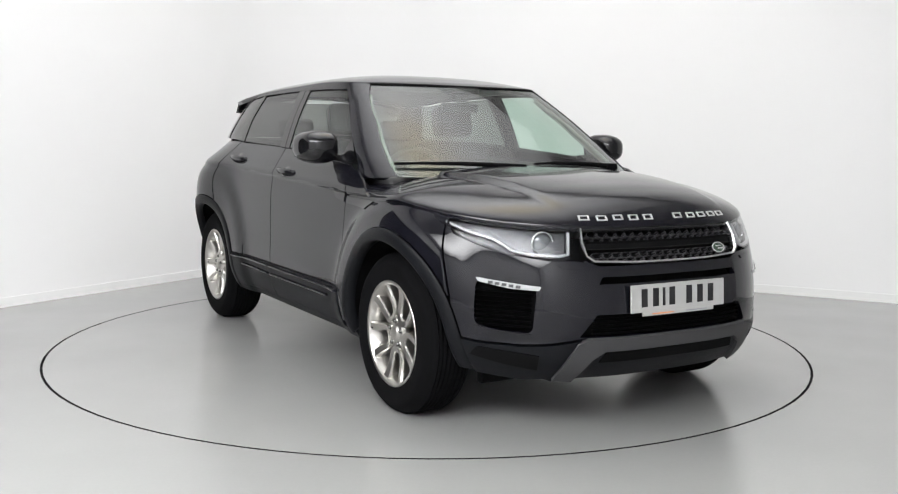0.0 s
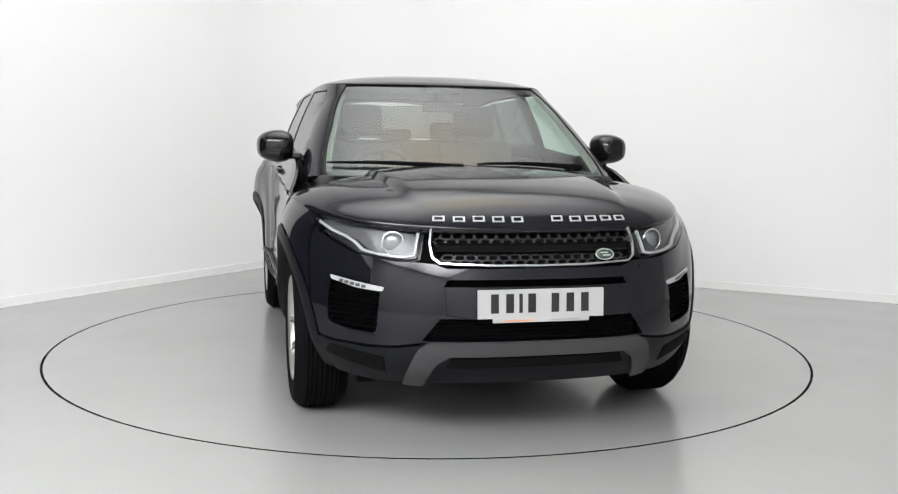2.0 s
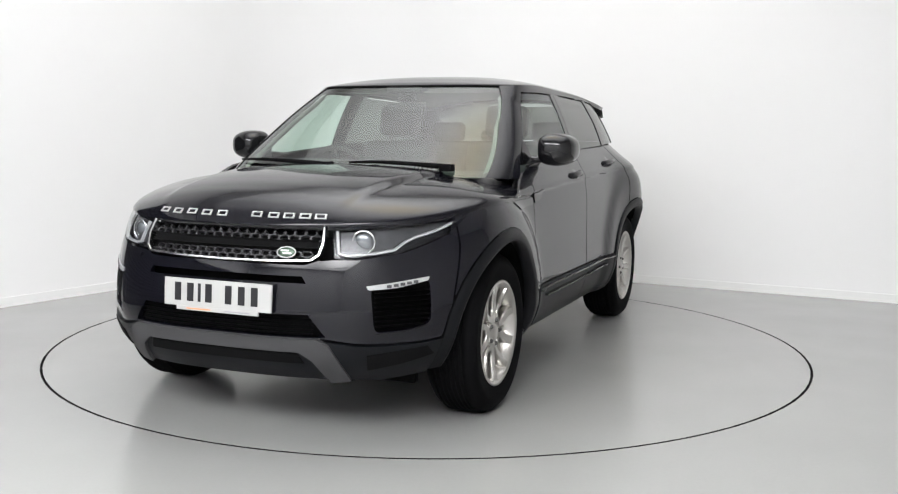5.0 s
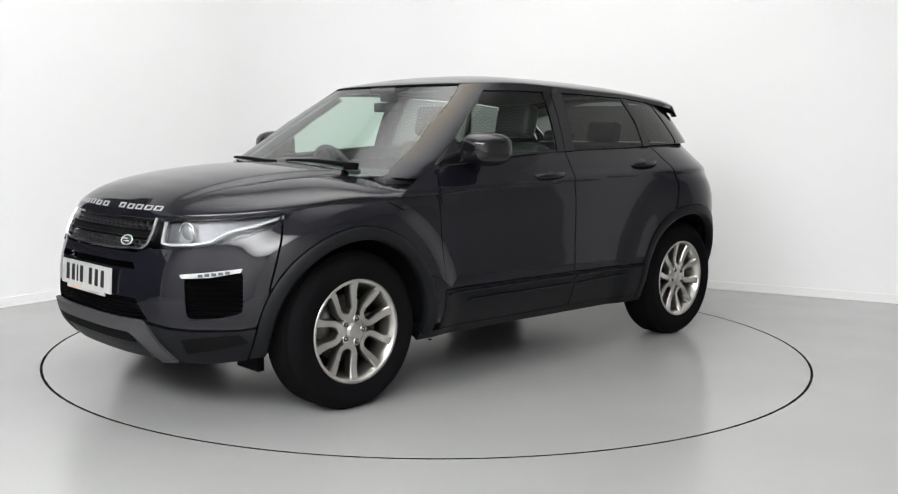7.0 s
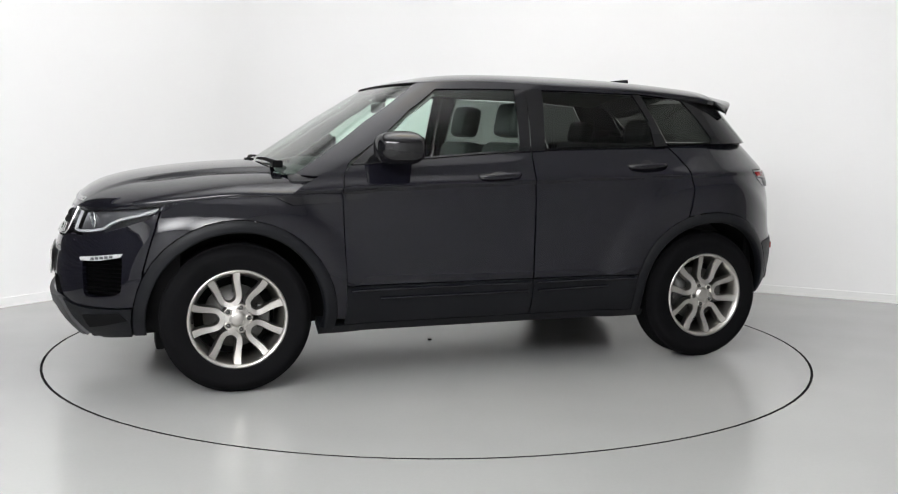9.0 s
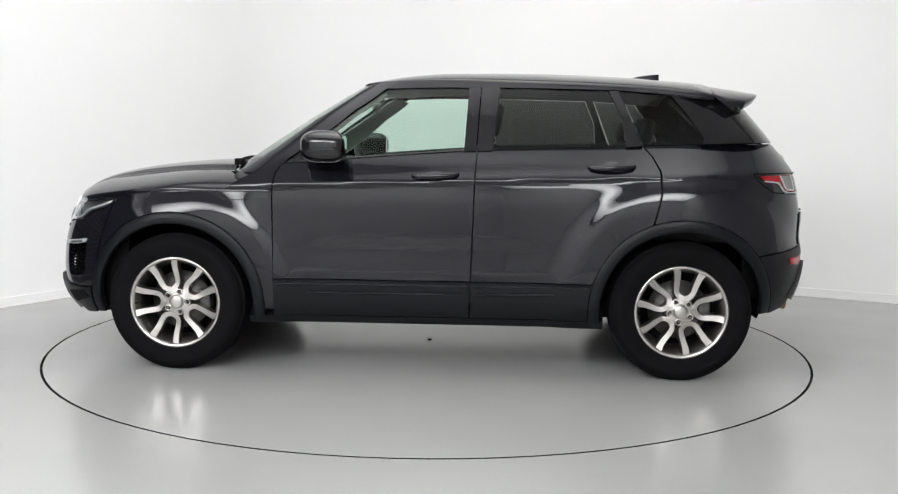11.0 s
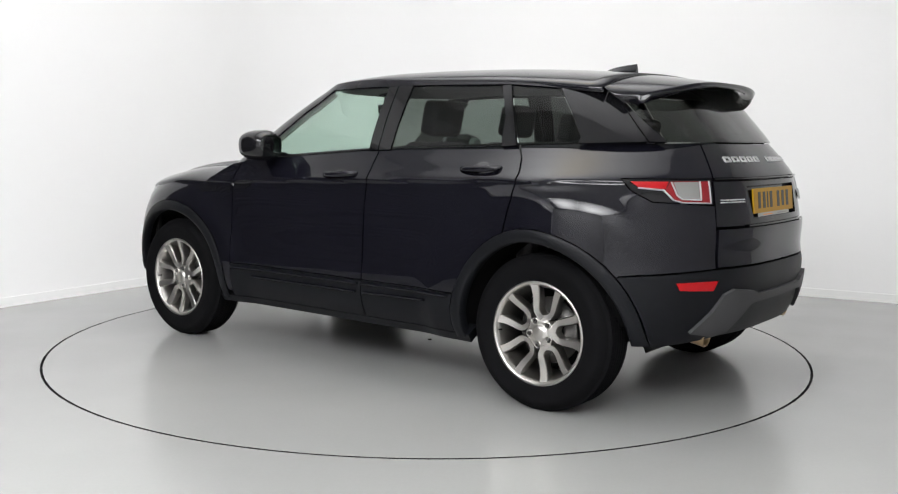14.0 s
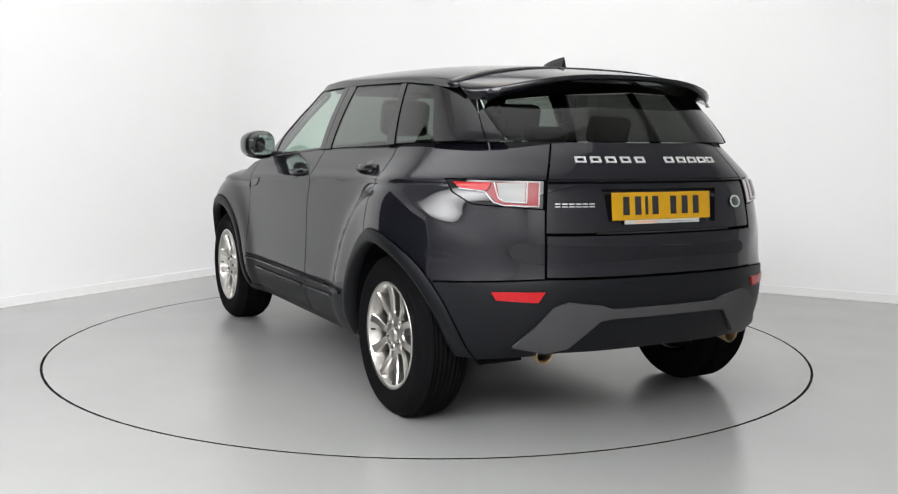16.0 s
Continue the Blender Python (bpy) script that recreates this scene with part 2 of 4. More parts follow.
def clip_away(bm, planes):
    """Cuts away what lies inside all the planes (places and outward directions) of a convex hole."""
    rest = list(bm.faces)
    for co, no in planes:
        geom = list({e for f in rest for e in f.edges} | {v for f in rest for v in f.verts}) + rest
        r = bmesh.ops.bisect_plane(bm, geom=geom, dist=1e-5, plane_co=co, plane_no=no)
        co, no = Vector(co), Vector(no)
        rest = [f for f in r["geom"] if isinstance(f, bmesh.types.BMFace) and f.is_valid and (f.calc_center_median() - co).dot(no) < 0]
    bmesh.ops.delete(bm, geom=rest, context="FACES")


def panel(name, skin, mode, poly, mat, parent, label="", off=0.0, thick=0.014, step=None, holes=(), arch=None, mirror=False):
    """A piece of a skin, outlined in (x or degrees, z), with turned-in edges. arch: (x, z, radius) of a wheel opening."""
    du, dz = step or ((0.05, 0.03) if mode == "side" else (2.5, 0.03))
    if skin is BODY and mat is PAINT and step is None:
        du, dz = (du, 0.015) if mode == "side" else (1.25, 0.015)
    bm = bmesh.new()
    bm.faces.new([bm.verts.new((u, 0, z)) for u, z in poly])
    us, zs = [p[0] for p in poly], [p[1] for p in poly]

    def cut(co, no):
        bmesh.ops.bisect_plane(bm, geom=bm.verts[:] + bm.edges[:] + bm.faces[:], dist=1e-6, plane_co=co, plane_no=no)
    k = math.floor(min(us) / du) + 1
    while k * du < max(us) - 1e-4:
        cut((k * du, 0, 0), (1, 0, 0))
        k += 1
    k = math.floor(min(zs) / dz) + 1
    while k * dz < max(zs) - 1e-4:
        cut((0, 0, k * dz), (0, 0, 1))
        k += 1
    for hole in holes:
        if sum(a[0] * b[1] - b[0] * a[1] for a, b in zip(hole, hole[1:] + hole[:1])) < 0:
            hole = hole[::-1]
        clip_away(bm, [((ax, 0, az), (bz - az, 0, ax - bx)) for (ax, az), (bx, bz) in zip(hole, hole[1:] + hole[:1])])
    bm.verts.ensure_lookup_table()
    uz = np.array([(v.co.x, v.co.z) for v in bm.verts])
    P = mapped(skin, mode, uz[:, 0], uz[:, 1])
    for v, p in zip(bm.verts, P):
        v.co = p
    if arch:
        cx, cz, rad = arch
        n = 40
        clip_away(bm, [((cx + rad * math.cos(a), 0, cz + rad * math.sin(a)), (math.cos(a), 0, math.sin(a)))
                       for a in [2 * math.pi * (k + .5) / n for k in range(n)]])
    bmesh.ops.dissolve_degenerate(bm, dist=0.0008, edges=bm.edges[:])
    bm.verts.ensure_lookup_table()
    P = np.array([v.co for v in bm.verts])
    N = skin.normal(P)
    P = P + N * off
    for v, p in zip(bm.verts, P):
        v.co = p
    bm.verts.index_update()
    for f in list(bm.faces):
        f.normal_update()
        if f.normal.dot(Vector(N[f.verts[0].index])) < 0:
            f.normal_flip()
    rim = [e for e in bm.edges if e.is_boundary]
    by_vert = {v: tuple(n) for v, n in zip(bm.verts, N)}
    for e in rim:
        f = e.link_faces[0]
        l = [l for l in f.loops if l.edge == e][0]
        a, b = l.vert, l.link_loop_next.vert
        na, nb = Vector(by_vert[a]), Vector(by_vert[b])
        t = (b.co - a.co).normalized()
        side = t.cross((na + nb).normalized())
        vs = []
        for co, nn in ((a.co - na * 1e-4, 0), (b.co - nb * 1e-4, 0), (b.co - nb * thick, 0), (a.co - na * thick, 0)):
            vs.append(bm.verts.new(co))
            by_vert[vs[-1]] = tuple(side)
        bm.faces.new((vs[1], vs[0], vs[3], vs[2]))
    normals = [by_vert[v] for v in bm.verts]
    if mirror:
        for v in bm.verts:
            v.co.y = -v.co.y
        for f in bm.faces:
            f.normal_flip()
        normals = [(a, -b, c) for a, b, c in normals]
    return part(name, bm, mat, parent, label, normals=normals)


def strip(name, skin, mode, path, width, mat, parent, label="", off=0.004, depth=0.012, mirror=False):
    """A raised moulding that follows a path on a skin."""
    bm = bmesh.new()
    pts = []
    for (a, b), (c, d) in zip(path, path[1:]):
        n = 6
        pts += [(a + (c - a) * k / n, b + (d - b) * k / n) for k in range(n)]
    pts.append(path[-1])
    P = mapped(skin, mode, np.array([p[0] for p in pts]), np.array([p[1] for p in pts]))
    N = skin.normal(P)
    if mirror:
        P, N = P * [1, -1, 1], N * [1, -1, 1]
    rings = []
    for i in range(len(P)):
        t = Vector(P[min(i + 1, len(P) - 1)] - P[max(i - 1, 0)]).normalized()
        nn = Vector(N[i])
        s = t.cross(nn).normalized()
        p = Vector(P[i])
        w, d = width / 2, depth
        shape = [(-w, -d), (-w, off * .3), (-w * .6, off), (w * .6, off), (w, off * .3), (w, -d)]
        rings.append([bm.verts.new(p + s * a + nn * b) for a, b in shape])
    for a, b in zip(rings, rings[1:]):
        for k in range(len(a) - 1):
            bm.faces.new((a[k], a[k + 1], b[k + 1], b[k]))
    bm.faces.new(rings[0])
    bm.faces.new(rings[-1][::-1])
    bmesh.ops.recalc_face_normals(bm, faces=bm.faces[:])
    return part(name, bm, mat, parent, label, smooth=False)


def on(skin, mode, u, z, off=0.0, mirror=False):
    """A place on a skin with its outward direction."""
    p = mapped(skin, mode, np.array([float(u)]), np.array([float(z)]))
    n = skin.normal(p)
    p, n = p[0] + n[0] * off, n[0]
    if mirror:
        p, n = p * [1, -1, 1], n * [1, -1, 1]
    return Vector(p), Vector(n)


def frame_at(p, n):
    """A pose whose z axis points along n, its y axis as far up as it can."""
    z = n.normalized()
    x = Vector((0, 0, 1)).cross(z).normalized()
    y = z.cross(x)
    return Matrix.Translation(p) @ Matrix((x, y, z)).transposed().to_4x4()


# ---- the studio ----
CORNER = Vector((-1.09, 4.06))
TO_LEFT = Vector((-0.545, -0.838)).normalized()
TO_RIGHT = Vector((0.881, -0.472)).normalized()
ROOM_H = 4.3


def wall_path():
    """The foot of the two seen walls, with the rounded corner between them: places and inward directions."""
    r = 1.3
    ang = math.acos(max(-1, min(1, TO_LEFT.dot(TO_RIGHT))))
    t = r / math.tan(ang / 2)
    a, b = CORNER + TO_LEFT * t, CORNER + TO_RIGHT * t
    c = CORNER + (TO_LEFT + TO_RIGHT).normalized() * (r / math.sin(ang / 2))
    a0 = math.atan2(a.y - c.y, a.x - c.x)
    a1 = math.atan2(b.y - c.y, b.x - c.x)
    if a1 > a0:
        a1 -= 2 * math.pi
    arc = [c + Vector((math.cos(a0 + (a1 - a0) * k / 24), math.sin(a0 + (a1 - a0) * k / 24))) * r for k in range(25)]
    return arc, c


ARC, ARC_C = wall_path()
DOOR_START, DOOR_END = 4.1, 12.8
END_L, END_R = CORNER + TO_LEFT * 13, CORNER + TO_RIGHT * 9
FAR = CORNER + TO_LEFT * 13 + TO_RIGHT * 9


def wall_mesh(name, path, z0, z1, thick, mat, label, inward_left=True, kind="structure"):
    bm = bmesh.new()
    pts = [Vector(p) for p in path]
    rings = []
    for i, p in enumerate(pts):
        d = (pts[min(i + 1, len(pts) - 1)] - pts[max(i - 1, 0)]).normalized()
        n = Vector((d.y, -d.x)) * (1 if inward_left else -1)
        q = p - n * thick
        rings.append([bm.verts.new((p.x, p.y, z0)), bm.verts.new((p.x, p.y, z1)), bm.verts.new((q.x, q.y, z1)), bm.verts.new((q.x, q.y, z0))])
    fronts = [[bm.verts.new(v.co) for v in ring[:2]] for ring in rings]
    for a, b in zip(rings, rings[1:]):
        for k in (1, 2, 3):
            bm.faces.new((a[k], a[(k + 1) % 4], b[(k + 1) % 4], b[k]))
    for a, b in zip(fronts, fronts[1:]):
        bm.faces.new((a[0], a[1], b[1], b[0])).smooth = len(pts) > 5
    bm.faces.new(rings[0])
    bm.faces.new(rings[-1][::-1])
    ob = part(name, bm, mat, smooth=False)
    return tagged(ob, label, "wall", kind=kind)


def build_room():
    bm = bmesh.new()
    n = 96
    R0 = 2.228
    big = 22.0
    ring = [bm.verts.new(((R0 + 0.008) * math.cos(2 * math.pi * k / n), (R0 + 0.008) * math.sin(2 * math.pi * k / n), 0)) for k in range(n)]
    low = [bm.verts.new((v.co.x, v.co.y, -0.03)) for v in ring]
    out = [bm.verts.new((big * math.cos(2 * math.pi * k / n), big * math.sin(2 * math.pi * k / n), 0)) for k in range(n)]
    for k in range(n):
        j = (k + 1) % n
        bm.faces.new((ring[k], out[k], out[j], ring[j]))
        # gap wall takes the dark shade colour, not the floor's grey
        bm.faces.new((low[k], ring[k], ring[j], low[j])).material_index = 1
    tagged(part("floor", bm, [FLOOR, GROOVE], smooth=False), "pale grey glossy resin studio floor", "floor", kind="structure")
    bm = bmesh.new()
    bmesh.ops.create_circle(bm, cap_ends=True, segments=n, radius=R0 + 0.05, matrix=pose(0, 0, -0.03))
    tagged(part("groove", bm, GROOVE, smooth=False), "sheet under the turntable gap, coloured as dark as its shade", "floor", kind="structure")
    seen = [CORNER + TO_LEFT * DOOR_START] + ARC + [END_R]
    wall_mesh("wall_seen", seen, 0, ROOM_H, 0.15, WALL, "smooth white painted studio wall with a rounded corner")
    wall_mesh("wall_entrance", [CORNER + TO_LEFT * DOOR_END, CORNER + TO_LEFT * DOOR_START], 3.0, ROOM_H, 0.15, WALL, "white wall above the entrance", inward_left=False)
    wall_mesh("wall_west", [END_L, CORNER + TO_LEFT * DOOR_END], 0, ROOM_H, 0.15, WALL, "plain white studio wall")
    # unseen walls, coloured grey so that the car's sides mirror them dark
    wall_mesh("wall_south", [FAR, END_L], 0, ROOM_H, 0.15, GREYWALL, "unseen studio wall, greyed to reflect dimly")
    wall_mesh("wall_east", [END_R, FAR], 0, ROOM_H, 0.15, GREYWALL, "unseen studio wall, greyed to reflect dimly")
    inner = [p + (ARC_C - p).normalized() * 0.012 for p in ARC]
    nl = Vector((-TO_LEFT.y, TO_LEFT.x)) * 0.012
    nr = Vector((TO_RIGHT.y, -TO_RIGHT.x)) * 0.012
    foot = [CORNER + TO_LEFT * DOOR_START + nl] + inner + [END_R + nr]
    wall_mesh("baseboard", foot, 0, 0.068, 0.0115, BASE, "low white gloss skirting along the wall")
    # unseen dark slats stand in for the dark opening that the car reflects
    bm = bmesh.new()
    a, b = CORNER + TO_LEFT * (DOOR_START + .01), CORNER + TO_LEFT * (DOOR_END - .01)
    nrm = Vector((-TO_LEFT.y, TO_LEFT.x))
    for k in range(30):
        z = k * 0.1
        vs = []
        for q, zz, dd in ((a, z + .004, -.05), (b, z + .004, -.05), (b, z + .05, -.043), (a, z + .05, -.043), (b, z + .098, -.05), (a, z + .098, -.05)):
            vs.append(bm.verts.new((q.x + nrm.x * dd, q.y + nrm.y * dd, zz)))
        bm.faces.new((vs[0], vs[1], vs[2], vs[3]))
        bm.faces.new((vs[3], vs[2], vs[4], vs[5]))
    tagged(part("opening_filler", bm, DARKWALL, smooth=False), "unseen dark slatted sheet standing in for the dark opening", "roller door", kind="structure")
    bm = bmesh.new()
    cs = [CORNER + (-TO_LEFT - TO_RIGHT) * .3, END_R + (TO_RIGHT - TO_LEFT) * .3, FAR + (TO_LEFT + TO_RIGHT) * .3, END_L + (TO_LEFT - TO_RIGHT) * .3]
    lo = [bm.verts.new((p.x, p.y, ROOM_H)) for p in cs]
    hi = [bm.verts.new((p.x, p.y, ROOM_H + .15)) for p in cs]
    bm.faces.new(lo)
    bm.faces.new(hi[::-1])
    for k in range(4):
        bm.faces.new((lo[k], hi[k], hi[(k + 1) % 4], lo[(k + 1) % 4]))
    bmesh.ops.recalc_face_normals(bm, faces=bm.faces[:])
    tagged(part("ceiling", bm, CEIL, smooth=False), "plain white studio ceiling", "ceiling", kind="structure")

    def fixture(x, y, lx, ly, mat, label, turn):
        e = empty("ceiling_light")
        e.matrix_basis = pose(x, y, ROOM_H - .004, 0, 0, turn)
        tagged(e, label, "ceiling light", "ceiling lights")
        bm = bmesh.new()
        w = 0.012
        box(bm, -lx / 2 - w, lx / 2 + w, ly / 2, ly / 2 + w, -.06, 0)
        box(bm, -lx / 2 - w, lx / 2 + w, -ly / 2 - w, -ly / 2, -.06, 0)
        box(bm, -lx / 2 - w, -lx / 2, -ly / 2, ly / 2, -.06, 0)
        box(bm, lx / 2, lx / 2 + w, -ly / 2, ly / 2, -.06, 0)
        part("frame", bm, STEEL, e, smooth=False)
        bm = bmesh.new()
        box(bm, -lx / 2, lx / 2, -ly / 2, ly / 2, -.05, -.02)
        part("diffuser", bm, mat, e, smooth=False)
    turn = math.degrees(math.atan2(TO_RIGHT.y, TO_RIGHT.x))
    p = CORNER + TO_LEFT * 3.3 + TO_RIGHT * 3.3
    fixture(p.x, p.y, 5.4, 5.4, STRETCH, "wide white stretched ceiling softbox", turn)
    # unseen fill softboxes behind the camera, added to brighten car, floor and right wall
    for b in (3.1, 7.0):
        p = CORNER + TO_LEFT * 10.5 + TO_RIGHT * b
        fixture(p.x, p.y, 4.0, 4.6, LIGHT, "added unseen white ceiling softbox behind the camera", turn)


build_room()


# ---- turntable ----
def build_turntable():
    e = empty("turntable")
    bm = bmesh.new()
    n = 96
    R = 2.222
    top = [bm.verts.new((R * math.cos(2 * math.pi * k / n), R * math.sin(2 * math.pi * k / n), 0)) for k in range(n)]
    low = [bm.verts.new((v.co.x, v.co.y, -.028)) for v in top]
    bm.faces.new(top)
    for k in range(n):
        # disc edge coloured dark too, for the shade in the gap
        bm.faces.new((low[k], low[(k + 1) % n], top[(k + 1) % n], top[k])).material_index = 1
    part("disc", bm, [FLOOR, GROOVE], e, smooth=False)
    bm = bmesh.new()
    bmesh.ops.create_cone(bm, cap_ends=True, segments=24, radius1=.014, radius2=.012, depth=.004, matrix=pose(0, 0, .0025))
    part("centre_plug", bm, BLACK, e, smooth=False)
    return tagged(e, "round turntable flush in the grey floor", "turntable")


turntable = build_turntable()

# ---- the car ----
car = tagged(empty("car"), "glossy black five-door sport utility vehicle on a turntable", "car")
HUBS = ((1.33, 0.365), (-1.33, 0.365))
ARCH_R, CLAD_R = 0.425, 0.482
BELT = [(.75, 1.105), (.223, 1.149), (-.259, 1.185), (-.84, 1.207), (-1.123, 1.217), (-1.51, 1.232), (-1.8, 1.238)]


def belt(x):
    return float(np.interp(-x, [-p[0] for p in BELT], [p[1] for p in BELT]))


HOOD_Z = smooth_curve([.70, .9, 1.1, 1.3, 1.5, 1.7, 1.85, 1.95, 2.01, 2.05, 2.074], [1.125, 1.122, 1.116, 1.106, 1.090, 1.064, 1.034, 1.0, .964, .926, .886])
HOOD_EDGE = smooth_curve([.70, .82, 1.1, 1.35, 1.58, 1.8, 2.0, 2.074], [.968, .966, .962, .966, .940, .915, .893, .886])


def hood_half(x):
    u = np.clip(x / 2.0745, 0, 1)
    return BODY.half(x, HOOD_EDGE(x)) * np.clip(1 - u**5, 1e-7, 1) ** (1 / 3.0)


def hood_z(x, t):
    ze, zc = HOOD_EDGE(x), HOOD_Z(x)
    z = ze + (zc - ze) * (1 - min(abs(t), 1) ** 2.5) ** 0.72
    y = abs(t) * hood_half(x)
    # the middle stands a little proud of two hollows that widen towards the screen
    edge = .46 + .10 * (1.9 - x)
    k = min(1, max(0, (y - edge + .02) / .034))
    k = k * k * (3 - 2 * k)
    ahead = min(1, max(0, (2.0 - x) / .35))
    return z - (.019 * k * max(0, 1 - max(0, y - edge) / .36)) * ahead


def build_hood():
    bm = bmesh.new()

    def fn(u, v):
        t = -1 + 2 * v
        t = math.copysign(abs(t) ** 0.8, t) if t else 0.0
        xr = max(.812, -.4 + 1.53 * max(1e-6, 1 - abs(t * .93 / .862) ** 2.8) ** .0909 if abs(t) < .92 else .812)
        q = 1 - (1 - u) ** 2
        x = xr + (2.0742 - xr) * q
        y = t * float(hood_half(x))
        return (x, y, float(hood_z(x, t)))
    vs = grid(bm, fn, 60, 72)
    edge = [e for e in bm.edges if e.is_boundary]
    r = bmesh.ops.extrude_edge_only(bm, edges=edge)
    for g in r["geom"]:
        if isinstance(g, bmesh.types.BMVert):
            g.co = Vector((g.co.x - .004, g.co.y * .992, g.co.z - .018))
    bmesh.ops.remove_doubles(bm, verts=bm.verts[:], dist=0.0005)
    bmesh.ops.recalc_face_normals(bm, faces=bm.faces[:])
    hood = part("hood", bm, PAINT, car)
    # plain raised blocks in place of the name on the lip
    for k, y in enumerate((-.385, -.305, -.225, -.145, -.065, .105, .185, .255, .325, .39)):
        x = 2.0
        while float(hood_half(x)) > 0.05 and x < 2.07:
            t = y / float(hood_half(x))
            if abs(t) < 1 and hood_z(x, t) < 0.925:
                break
            x += 0.002
        t = y / float(hood_half(x))
        p = Vector((x, y, float(hood_z(x, t))))
        e = 1e-3
        dx = (hood_z(x + e, y / float(hood_half(x + e))) - hood_z(x - e, y / float(hood_half(x - e)))) / (2 * e)
        t2, t3 = (y + e) / float(hood_half(x)), (y - e) / float(hood_half(x))
        dy = (hood_z(x, t2) - hood_z(x, t3)) / (2 * e)
        n = Vector((-dx, -dy, 1)).normalized()
        bm = bmesh.new()
        m = frame_at(p, n)
        w = .0245
        box(bm, -w, w, -.013, -.0082, -.002, .004, 0, m)
        box(bm, -w, w, .0082, .013, -.002, .004, 0, m)
        box(bm, -w, -w + .0075, -.0082, .0082, -.002, .004, 0, m)
        box(bm, w - .0075, w, -.0082, .0082, -.002, .004, 0, m)
        part("name_block", bm, SILVER, hood, "plain silver name block", smooth=False)


build_hood()


def build_sides(mirror):
    s = dict(mirror=mirror)
    # front door
    fd = [(.762, 1.104), (.79, 1.062), (.806, .967), (.795, .508), (-.231, .508), (-.247, 1.047), (-.256, 1.183), (.223, 1.147)]
    door = panel("front_door", BODY, "side", fd, PAINT, car, **s)
    fc = [(.795, .500), (.80, .31), (-.226, .31), (-.231, .500)]
    panel("door_cladding", BODY, "side", fc, CLAD, door, "dark plastic lower door cladding", off=.004, **s)
    strip("door_moulding", BODY, "side", [(.78, .484), (-.215, .486)], .012, PAINT, door, off=.022, **s)
    strip("door_moulding", BODY, "side", [(.62, .440), (-.20, .442)], .012, PAINT, door, off=.022, **s)
    strip("window_seal", BODY, "side", [(.745, 1.112), (.22, 1.155), (-.254, 1.190)], .014, GLOSS, door, off=.006, **s)
    # rear door
    cx, cz = HUBS[1]
    rd = [(-.264, 1.185), (-.84, 1.205), (-1.121, 1.215), (-1.165, 1.16), (-1.196, 1.093), (-1.198, .979), (-1.175, .878), (-1.155, .80), (-1.0, .62), (-.90, .508), (-.241, .508), (-.255, 1.047)]
    door = panel("rear_door", BODY, "side", rd, PAINT, car, arch=(cx, cz, CLAD_R + .004), **s)
    panel("door_cladding", BODY, "side", [(-.236, .500), (-.93, .500), (-.96, .31), (-.236, .31)], CLAD, door, "dark plastic lower door cladding", off=.004, arch=(cx, cz, CLAD_R + .004), **s)
    strip("door_moulding", BODY, "side", [(-.25, .486), (-.84, .490)], .012, PAINT, door, off=.022, **s)
    strip("door_moulding", BODY, "side", [(-.26, .442), (-.68, .450)], .012, PAINT, door, off=.022, **s)
    strip("window_seal", BODY, "side", [(-.264, 1.191), (-.84, 1.213), (-1.118, 1.223)], .014, GLOSS, door, off=.006, **s)
    # sill
    panel("sill", BODY, "side", [(.93, .302), (-.93, .302), (-.93, .262), (.93, .262)], CLAD, car, "dark plastic sill", thick=.08, **s)
    # front wing
    cx, cz = HUBS[0]
    f = lambda x, z: (angle(x, float(BODY.side(np.array(x), np.array(z))), "front"), z)
    wing = [f(.814, .960), f(1.1, .955), f(1.35, .959), f(1.58, .932), f(1.66, .918), f(1.70, .80), f(1.76, .60), f(1.60, .50), f(1.0, .36), f(.80, .34), f(.80, .5)]
    wg = panel("front_wing", BODY, "front", wing, PAINT, car, arch=(cx, cz, CLAD_R + .004), **s)
    panel("wing_corner", BODY, "side", [(.772, 1.098), (.798, 1.062), (.814, .970), (1.06, .968), (1.02, 1.0), (.93, 1.05), (.85, 1.085)], PAINT, wg, **s)
    vent = [f(1.14, .951), f(.826, .956), f(.826, .925), f(1.06, .912)]
    panel("side_vent", BODY, "front", vent, GLOSS, wg, "gloss black side vent", off=.005, **s)
    panel("side_vent", BODY, "side", [(.798, .978), (.63, .992), (.69, .945), (.793, .930)], GLOSS, wg, "gloss black side vent blade", off=.005, **s)
    # rear quarter
    cx, cz = HUBS[1]
    g = lambda x, z: (angle(x, float(BODY.side(np.array(x), np.array(z))), "rear"), z)
    qp = [g(-1.131, 1.217), g(-1.5, 1.231), g(-1.72, 1.234), (33.6, 1.238), (34.4, 1.085), (60, 1.085), (57.5, 1.03), (52, .982), (34.6, .965), (34.2, .692), (60, .668), g(-1.72, .655), g(-1.60, .5), g(-1.25, .6), g(-1.163, .79), g(-1.186, .878), g(-1.208, .979), g(-1.206, 1.093), g(-1.175, 1.16)]
    panel("rear_quarter", BODY, "rear", qp, PAINT, car, arch=(cx, cz, CLAD_R + .004), **s)
    strip("window_seal", BODY, "side", [(-1.13, 1.224), (-1.5, 1.238), (-1.70, 1.243)], .014, GLOSS, car, off=.006, **s)
